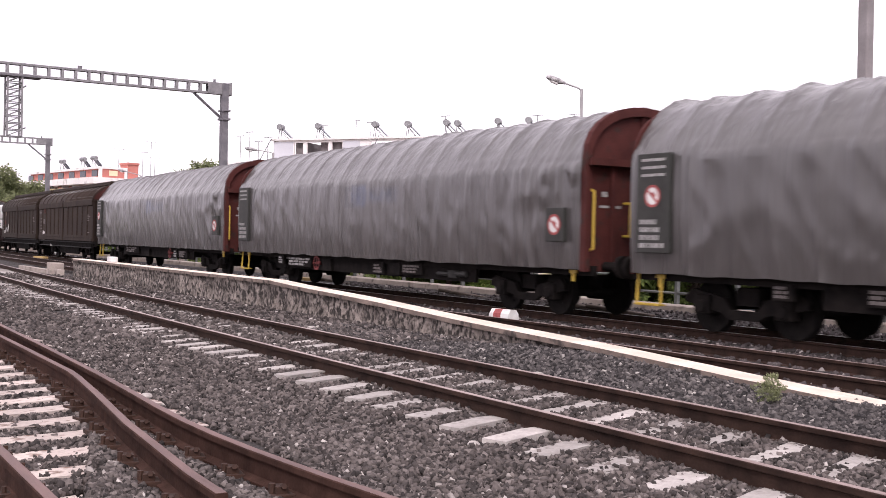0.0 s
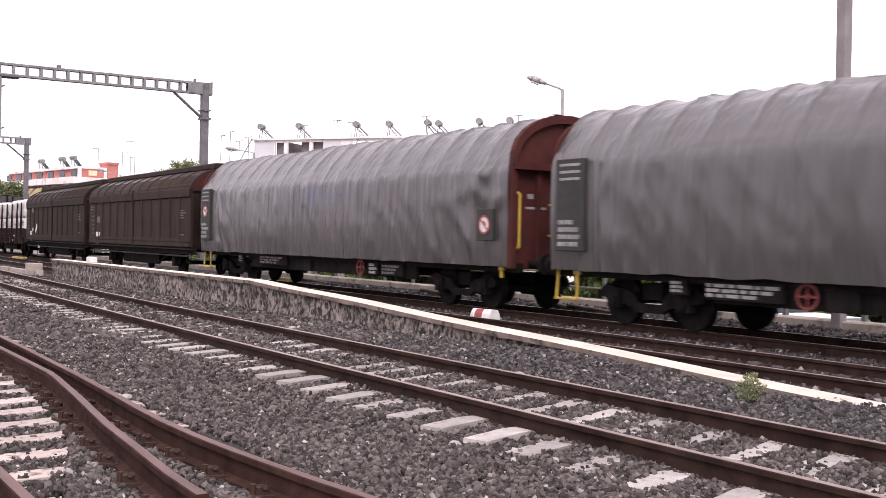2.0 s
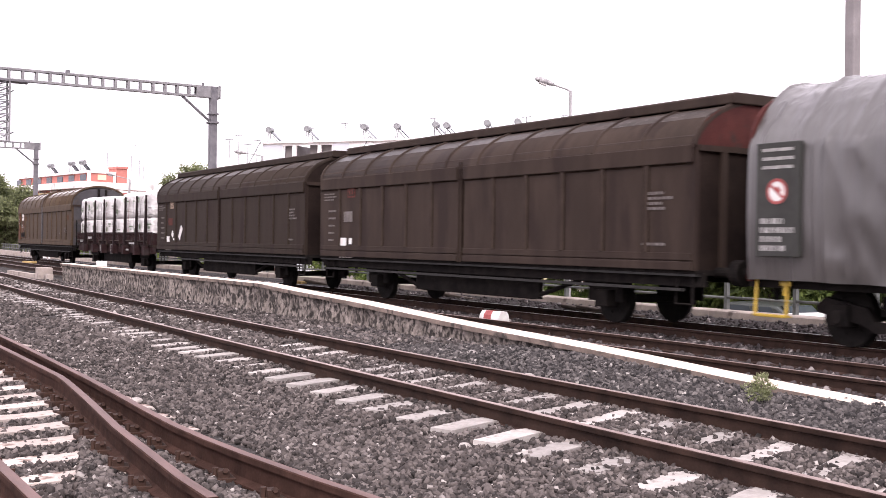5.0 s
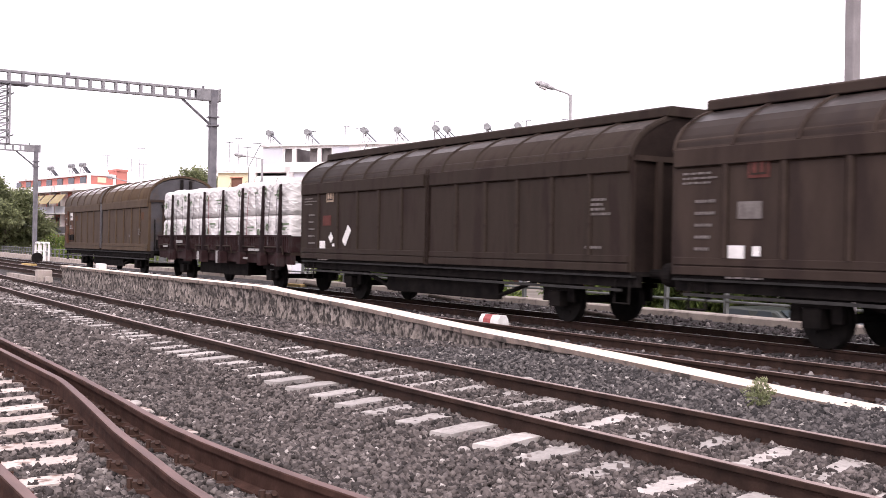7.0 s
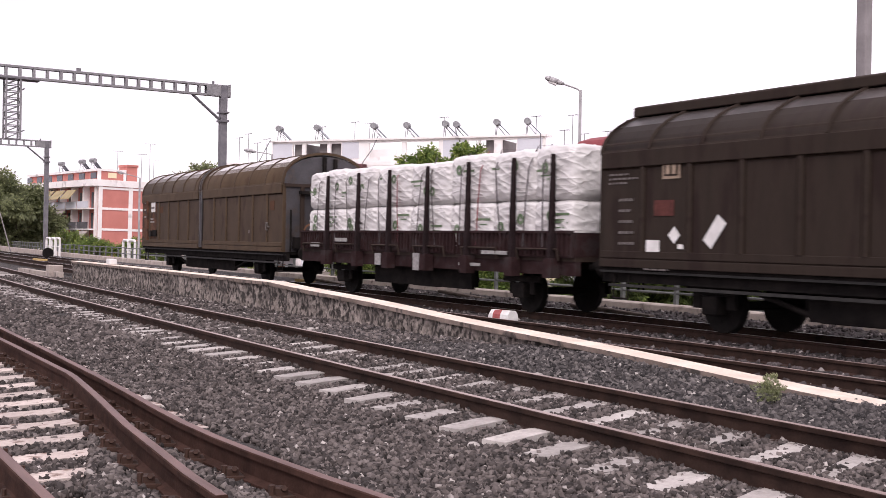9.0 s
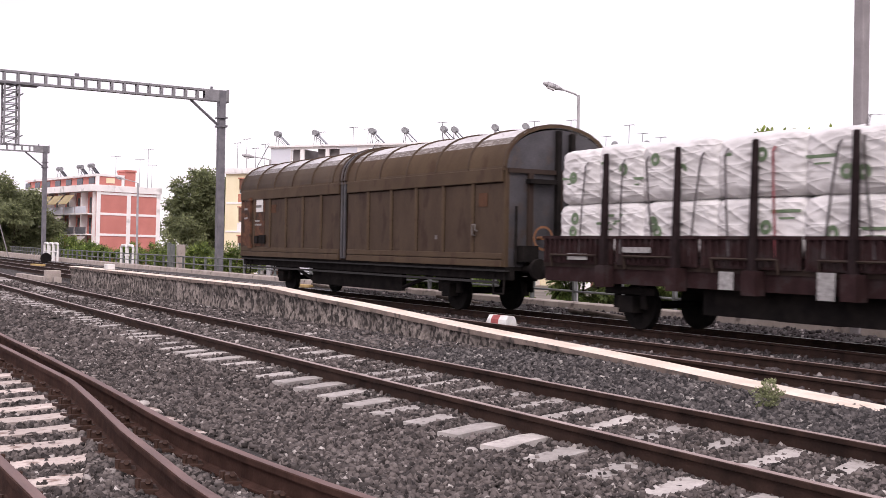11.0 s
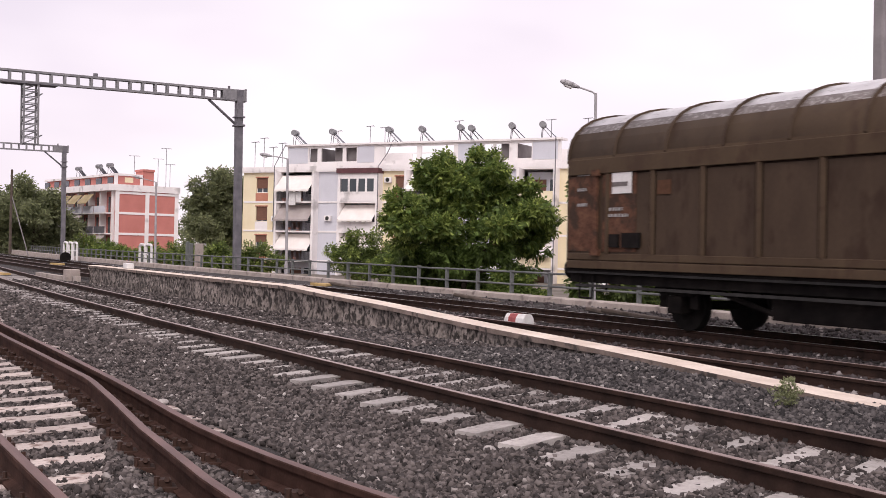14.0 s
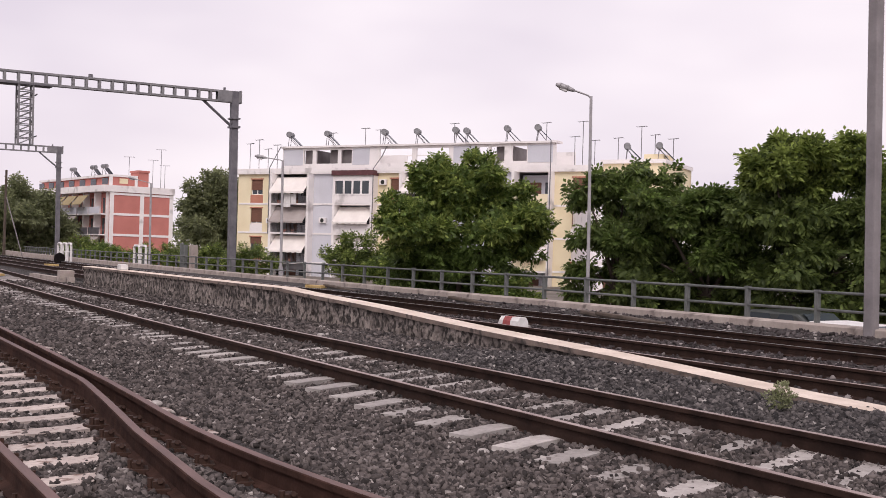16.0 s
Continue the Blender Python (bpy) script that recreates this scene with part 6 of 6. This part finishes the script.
def apartment_block():
    m = pose(-112.4, 42.2, 0, 0, 0, 31.2)
    th = thing("apartment_building", "four-storey apartment block in cream and pale blue with balconies and awnings", "building", m)
    floors = [-2.9, 0.1, 3.15, 6.2]
    bays = [(0, 4.95, CREAM), (9.65, 12.85, PALEBLUE), (17.35, 20.6, CREAM), (25.2, 28.2, PALEBLUE), (28.2, 32.65, PALEBLUE), (36.34, 41.0, CREAM)]
    for u0, u1, paint in bays:
        wins = []
        if paint is CREAM:
            a = u0 + (1.75 if u0 < 1 else 1.6 if u0 < 20 else 1.9)
            wins = [(a, a + 1.5, z + 0.95, z + 2.55) for z in floors]
        elif u0 > 28:
            wins = [(u0 + 1.4, u0 + 2.9, z + 0.95, z + 2.4) for z in floors]
        part("wall", holes(u0, u1, -3.0, 9.3, wins, 0, 0.25), paint, th)
        for i, w in enumerate(wins):
            window(th, *w, shutter=(0.0, 0.55, 0.1, 0.3)[i % 4])
            if paint is CREAM:
                part("spandrel", S().box(w[0] - 0.06, -0.03, w[2] - 0.92, w[1] + 0.06, 0.0, w[2] - 0.02), TERRACOTTA if i != 2 else PLASTER, th, "terracotta panel under the window")
                part("lintel", S().box(w[0] - 0.1, -0.05, w[3], w[1] + 0.1, 0, w[3] + 0.12), TERRACOTTA, th)
    kinds = {4.95: ("bars", AWNING, TAUPE, AWNING), 12.85: ("wall", None, AWNING, AWNING), 20.6: ("bars", AWNING, None, TAUPE), 32.65: ("cream", None, None, AWNING)}
    for u0, u1 in ((4.95, 9.65), (12.85, 17.35), (20.6, 25.2), (32.65, 36.34)):
        kind, *cloth = kinds[u0]
        for i, z in enumerate(floors):
            balcony(th, u0 + 0.12, u1 - 0.12, z, kind)
            if i and cloth[3 - i] is not None:
                awning(th, u0 + 0.2, u1 - 0.15, z + 2.75, 1.55, 1.45, cloth[3 - i])
        for u in (u0, u1):
            part("pier", S().box(u - 0.14, -0.95, -3, u + 0.14, 0.3, 9.35), PLASTER, th)
    for z in floors[1:]:
        for u0, u1, paint in bays:
            part("string_course", S().box(u0 + 0.15, -0.06, z - 0.12, u1 - 0.15, 0, z + 0.06), PLASTER, th)
    # the glazed-in balcony under a dark fascia
    part("fascia", S().box(12.65, -1.15, 9.05, 17.55, 0, 9.55), DARKTRIM, th, "dark red fascia")
    glazed = part("glazing", S().box(12.95, -0.95, 7.05, 17.25, -0.85, 7.2).box(12.95, -0.95, 8.5, 17.25, -0.85, 9.05), PLASTER, th, "glazed-in balcony")
    for k in range(4):
        part("pane", S().box(13.15 + 1.02 * k, -0.92, 7.2, 13.95 + 1.02 * k, -0.89, 8.5), PANE, glazed)
        part("mullion", S().box(13.95 + 1.02 * k, -0.96, 7.2, 14.17 + 1.02 * k, -0.86, 8.5), PLASTER, glazed)
    part("roof_slab", S().box(-0.1, -0.3, 9.3, 41.1, 12, 9.45), PLASTER, th)
    part("parapet", S().box(-0.1, -0.32, 9.45, 41.1, -0.17, 9.88).box(-0.1, -0.3, 9.45, 0.05, 12, 9.88).box(40.95, -0.3, 9.45, 41.1, 12, 9.88), PLASTER, th)
    part("side_wall", S().box(0, 0.25, -3, 0.25, 12, 9.3).box(40.75, 0.25, -3, 41, 12, 9.3).box(0, 11.8, -3, 41, 12, 9.3), CREAM, th)
    # the open penthouse storey: frames through which the sky shows
    gaps = [(8.4, 9.5), (9.96, 12.6), (13.0, 14.3), (17.6, 21.3), (21.8, 25.4), (28.6, 29.6), (29.85, 31.3), (32.1, 33.6)]
    part("penthouse_front", holes(5.75, 36.5, 9.88, 12.1, [(a, b, 10.35, 11.75) for a, b in gaps], 0.0, 0.22), PLASTER, th, "white open roof storey")
    part("penthouse_back", holes(5.4, 36.5, 9.45, 11.6, [(9.9, 11.2, 10.2, 11.5), (17.9, 21.3, 10.2, 11.5), (21.8, 25.4, 10.2, 11.5), (28.6, 30.3, 10.2, 11.5), (32.9, 33.5, 10.2, 11.5)], 5.0, 5.2), PLASTER, th)
    part("penthouse_roof", S().box(5.55, -0.25, 12.0, 36.7, 1.2, 12.18), PLASTER, th)
    for u0, u1 in ((5.75, 8.4), (14.3, 16.5), (25.8, 28.4), (33.6, 36.3)):
        part("penthouse_panel", S().box(u0 + 0.1, -0.03, 10.2, u1 - 0.1, 0.0, 11.85), PALEBLUE, th)
    for u0, u1 in ((8.2, 9.7), (11.3, 14.5), (30.2, 32.0)):
        part("stair_room", S().box(u0, 0.6, 9.45, u1, 4.8, 11.8), SHADOWROOM, th)
    for u, y in ((6.0, 0.9), (10.7, 1.0), (17.6, 0.9), (21.2, 1.2), (25.6, 1.0), (31.1, 1.0), (34.3, 0.9), (26.4, 1.8)):
        heater(m, u, y, 12.08)
    for u, z, h in ((1.0, 9.5, 3.2), (2.2, 9.5, 3.6), (3.4, 9.5, 2.6), (4.6, 9.5, 3.0), (10.0, 12.1, 1.8), (14.0, 12.1, 2.2), (15.8, 12.1, 2.0), (24.4, 12.1, 2.4), (34.3, 12.1, 2.2), (38.0, 9.5, 4.8), (39.2, 9.5, 3.0), (37.2, 9.5, 3.4)):
        antenna(m, u, 0.6 if u < 5 else 3.0, z, h)
    for u, z in ((11.1, 4.5), (4.4, 4.4), (4.4, 1.3), (18.2, 8.4)):
        ac = thing("air_conditioner", "small wall-mounted air conditioner unit", "air conditioner", m @ pose(u, -0.02, z), "air conditioners")
        part("case", S().box(-0.4, -0.3, -0.28, 0.4, 0, 0.28), PLASTER, ac, bevel=0.03)
        part("grille", S().rod((0, -0.3, 0), (0, -0.31, 0), 0.22, 16), GREYPANEL, ac)
    for run in ([(17.5, -1.0, -3), (17.5, -1.0, 9.7), (18.2, -0.5, 11.0), (18.6, 0.0, 12.4)], [(36.4, -1.0, -3), (36.4, -1.0, 12.1)], [(4.8, -1.0, 3), (4.8, -1, 9.9), (5.7, -0.3, 12.2)]):
        part("downpipe", S().path(run, 0.05, 6), STEEL, th)
    wash = thing("laundry", "white washing hung over a balcony rail", "laundry", m @ pose(7.5, -1.0, 7.1))
    part("cloth", S().box(-0.75, -0.04, -1.3, 0.1, 0.02, 0.1).box(0.15, -0.04, -1.0, 0.8, 0.02, 0.05), WHITE, wash, bevel=0.01)
    return m


MAIN_BLOCK = apartment_block()


def plain_block(where, long, deep, top, paint, label):
    """A further block seen between the trees: walls with window openings, parapet."""
    th = thing("apartment_building", label, "building", where)
    wins = [(1.5 + 3.4 * k, 3.0 + 3.4 * k, z, z + 1.5) for k in range(int(long / 3.4)) for z in (top - 2.4, top - 5.4, top - 8.4) if z > -2]
    part("wall", holes(0, long, -3, top, wins, 0, 0.25), paint, th)
    for w in wins:
        window(th, *w, shutter=0.3)
    part("side_wall", S().box(0, 0.25, -3, 0.25, deep, top).box(long - 0.25, 0.25, -3, long, deep, top).box(0, deep - 0.25, -3, long, deep, top), paint, th)
    part("roof_slab", S().box(-0.15, -0.25, top, long + 0.15, deep, top + 0.35), PLASTER, th)
    return th


plain_block(pose(-72.5, 58.0, 0, 0, 0, 60), 9, 9, 6.9, PLASTER, "low white block behind the trees")
SIDE = pose(-77.4, 63.6, 0, 0, 0, 31.2)
plain_block(SIDE, 5.7, 9, 10.0, CREAM, "cream apartment block continuing the row")
heater(SIDE, 1.6, 2, 10.3)
heater(SIDE, 4.6, 2, 10.3)
for u, h in ((2.6, 3.4), (3.9, 2.6), (5.6, 2.2), (0.4, 2.4)):
    antenna(SIDE, u, 3, 10.3, h)
TRUNKROOM = part("stair_head", S().box(3.2, 2, 10.3, 5.0, 5, 11.0), CREAM, None, where=SIDE)
tagged(TRUNKROOM, "small cream stair head on the flat roof", "stair head")


def red_block():
    """The salmon-red gable block, its balcony front running away from the corner."""
    m = pose(-151.9, 38.7, 0, 0, 0, 98)
    th = thing("apartment_building", "salmon-red apartment block with white frame lines and balconies", "building", m)
    wide, deep, top = 9.2, 30.0, 8.6
    part("gable_wall", S().box(0, 0, -3, wide, 0.3, top), BRICKRED, th, "salmon-red gable wall")
    for u in (0, 4.35, wide - 0.45):
        part("frame_pier", S().box(u - 0.06, -0.1, -3, u + 0.5, 0.0, top), PLASTER, th)
    for z in (-0.2, 2.7, 5.55, 8.35):
        part("frame_band", S().box(0.5, -0.08, z - 0.16, wide - 0.4, 0.0, z + 0.16), PLASTER, th)
    part("roof_slab", S().box(-1.0, -0.2, top, wide + 0.2, deep, top + 0.9), PLASTER, th)
    part("attic", S().box(0.3, 0.4, top + 0.9, 3.9, deep - 2, top + 2.2), BRICKRED, th)
    part("attic_frame", S().box(-0.1, 0.3, top + 2.1, 4.0, deep - 1.9, top + 2.4).box(-0.1, 0.3, top + 0.9, 0.4, 0.45, top + 2.15).box(3.6, 0.3, top + 0.9, 4.0, 0.45, top + 2.15), PLASTER, th)
    part("attic_window", S().box(1.4, 0.33, top + 1.2, 2.6, 0.42, top + 1.9), CREAM, th)
    part("chimney", S().box(4.1, 0.3, top + 0.9, 5.6, 3.0, top + 2.9).box(4.0, 0.2, top + 2.9, 5.7, 3.1, top + 3.2), BRICKRED, th, "square red chimney head")
    part("core", S().box(0.6, 0.3, -3, wide, deep, top), BRICKRED, th)
    rng = random.Random(5)
    k = 0.6
    while k < deep - 1:
        part("front_pier", S().box(-0.3, k - 0.2, -3, 0.6, k + 0.2, top), PLASTER, th)
        part("front_wall", S().box(0.05, k + 0.2, -3, 0.6, k + 1.2, top), BRICKRED, th)
        k += 4.2
        for i, z in enumerate((-0.2, 2.7, 5.55)):
            b = part("balcony", S().box(-1.2, k - 4.0, z - 0.12, 0.6, k - 0.2, z + 0.05), PLASTER, th)
            part("balustrade", S().box(-1.2, k - 4.0, z, -1.14, k - 0.2, z + 0.95), STEEL if i % 2 else PALEBLUE, b)
            part("opening", S().box(0.52, k - 3.4, z + 0.05, 0.6, k - 1.0, z + 2.3), PANE, b)
            if rng.random() < 0.65:
                part("awning", S().add([(-1.1, k - 3.9, z + 2.6), (-1.1, k - 0.4, z + 2.6), (-2.2, k - 0.4, z + 1.3), (-2.2, k - 3.9, z + 1.3), (-1.1, k - 3.9, z + 2.55), (-1.1, k - 0.4, z + 2.55), (-2.2, k - 0.4, z + 1.25), (-2.2, k - 3.9, z + 1.25)], [(0, 1, 2, 3), (4, 7, 6, 5), (0, 3, 7, 4), (1, 5, 6, 2), (2, 6, 7, 3)]), MUSTARD if rng.random() < 0.5 else TAUPE, b)
        part("attic_opening", S().box(0.22, k - 3.2, top + 1.1, 0.3, k - 1.2, top + 1.95), PANE, th)
    for v in (6, 10, 18):
        heater(m, 1.5, v, top + 2.4)
    for u, v, h in ((6.6, 1.2, 4.0), (8.0, 1.6, 5.6), (8.8, 2.0, 3.4), (3.2, 1.5, 4.2)):
        antenna(m, u, v, top + 0.9, h, 1.4)


MUSTARD = surf("mustard_awning", (0.26, 0.20, 0.10), (0.34, 0.27, 0.15), 1, 0.8, grain=0.08)
red_block()


# ---- parked cars on the lower street ----
def car(where, paint, label):
    th = thing("parked_car", label, "car", where)
    prof = [(-2.0, 0.3), (2.0, 0.3), (2.05, 0.65), (1.75, 0.85), (1.0, 0.95), (0.35, 1.42), (-1.2, 1.47), (-1.8, 1.0), (-2.05, 0.9)]
    turn = Matrix(((0, 1, 0, 0), (1, 0, 0, 0), (0, 0, 1, 0), (0, 0, 0, 1)))
    part("body", S().at(turn, S().prism(prof, -0.82, 0.82)), paint, th, bevel=0.07)
    for x0, x1, s0, s1 in ((-1.5, -0.55, 1.0, 1.38), (-0.45, 0.2, 0.98, 1.38)):
        part("side_window", S().add([(x0, -0.826, s0), (x1 + 0.2, -0.826, s0), (x1, -0.826, s1), (x0 + 0.25, -0.826, s1), (x0, -0.82, s0), (x1 + 0.2, -0.82, s0), (x1, -0.82, s1), (x0 + 0.25, -0.82, s1)], [(0, 1, 2, 3), (4, 7, 6, 5), (0, 3, 7, 4), (1, 5, 6, 2), (2, 6, 7, 3), (0, 4, 5, 1)]), PANE, th)
    part("windscreen", S().add([(1.0, -0.7, 0.97), (1.0, 0.7, 0.97), (0.4, 0.66, 1.41), (0.4, -0.66, 1.41), (1.02, -0.7, 0.99), (1.02, 0.7, 0.99), (0.42, 0.66, 1.43), (0.42, -0.66, 1.43)], [(0, 1, 2, 3), (4, 7, 6, 5), (0, 4, 5, 1), (2, 6, 7, 3)]), PANE, th)
    for x in (-1.3, 1.3):
        for y in (-0.78, 0.78):
            w = part("wheel", S().rod((x, y - 0.1, 0.3), (x, y + 0.1, 0.3), 0.3, 18), BLACK, th)
            part("hub_cap", S().rod((x, y - 0.11, 0.3), (x, y + 0.11, 0.3), 0.17, 12), TANK, w)


car(pose(-20.6, 24.2, -1.33, 0, 0, 4), CARPAINT, "grey hatchback parked below the railing")
car(pose(-17.9, 23.4, -1.48, 0, 0, 4), WHITE, "white car parked below the railing")


# ---- what moves ----
CANT = 0.55   # the main line leans a little


def on_track(s, z=T4Z):
    """The pose of a wagon whose middle has the distance s along the bowed main line."""
    x = s - 2 / 3 * MAIN * MAIN * s ** 3
    return pose(x, T4Y + bow(MAIN, x), z, CANT, 0, math.degrees(math.atan(2 * MAIN * x)))


def distance(t):
    """The train's way at t seconds: a smooth curve through its known distances."""
    ts, ss = [p[0] for p in TRAIN], [p[1] for p in TRAIN]
    i = max(0, min(len(ts) - 2, int(np.searchsorted(ts, t)) - 1))
    def slope(k):
        a, b = max(0, k - 1), min(len(ts) - 1, k + 1)
        return (ss[b] - ss[a]) / (ts[b] - ts[a])
    h = ts[i + 1] - ts[i]
    u = (t - ts[i]) / h
    return ((2 * u ** 3 - 3 * u ** 2 + 1) * ss[i] + (u ** 3 - 2 * u ** 2 + u) * h * slope(i) + (3 * u ** 2 - 2 * u ** 3) * ss[i + 1] + (u ** 3 - u ** 2) * h * slope(i + 1))


def motions():
    times = [0.5 * i for i in range(33)]
    for wagon, back in CONSIST:
        walk(wagon, [(t, on_track(distance(t) - back)) for t in times])
    back = dict((w.name, b) for w, b in CONSIST)[F1.name]
    for ob, where in BALES:
        walk(ob, [(t, on_track(distance(t) - back) @ where) for t in times])
    fine = [i / 15 for i in range(241)]
    for wagon, ob, x, r in WHEELS:
        walk(ob, [(t, pose(x, 0, r) @ Matrix.Rotation(distance(t) / r, 4, "Y")) for t in fine])


motions()
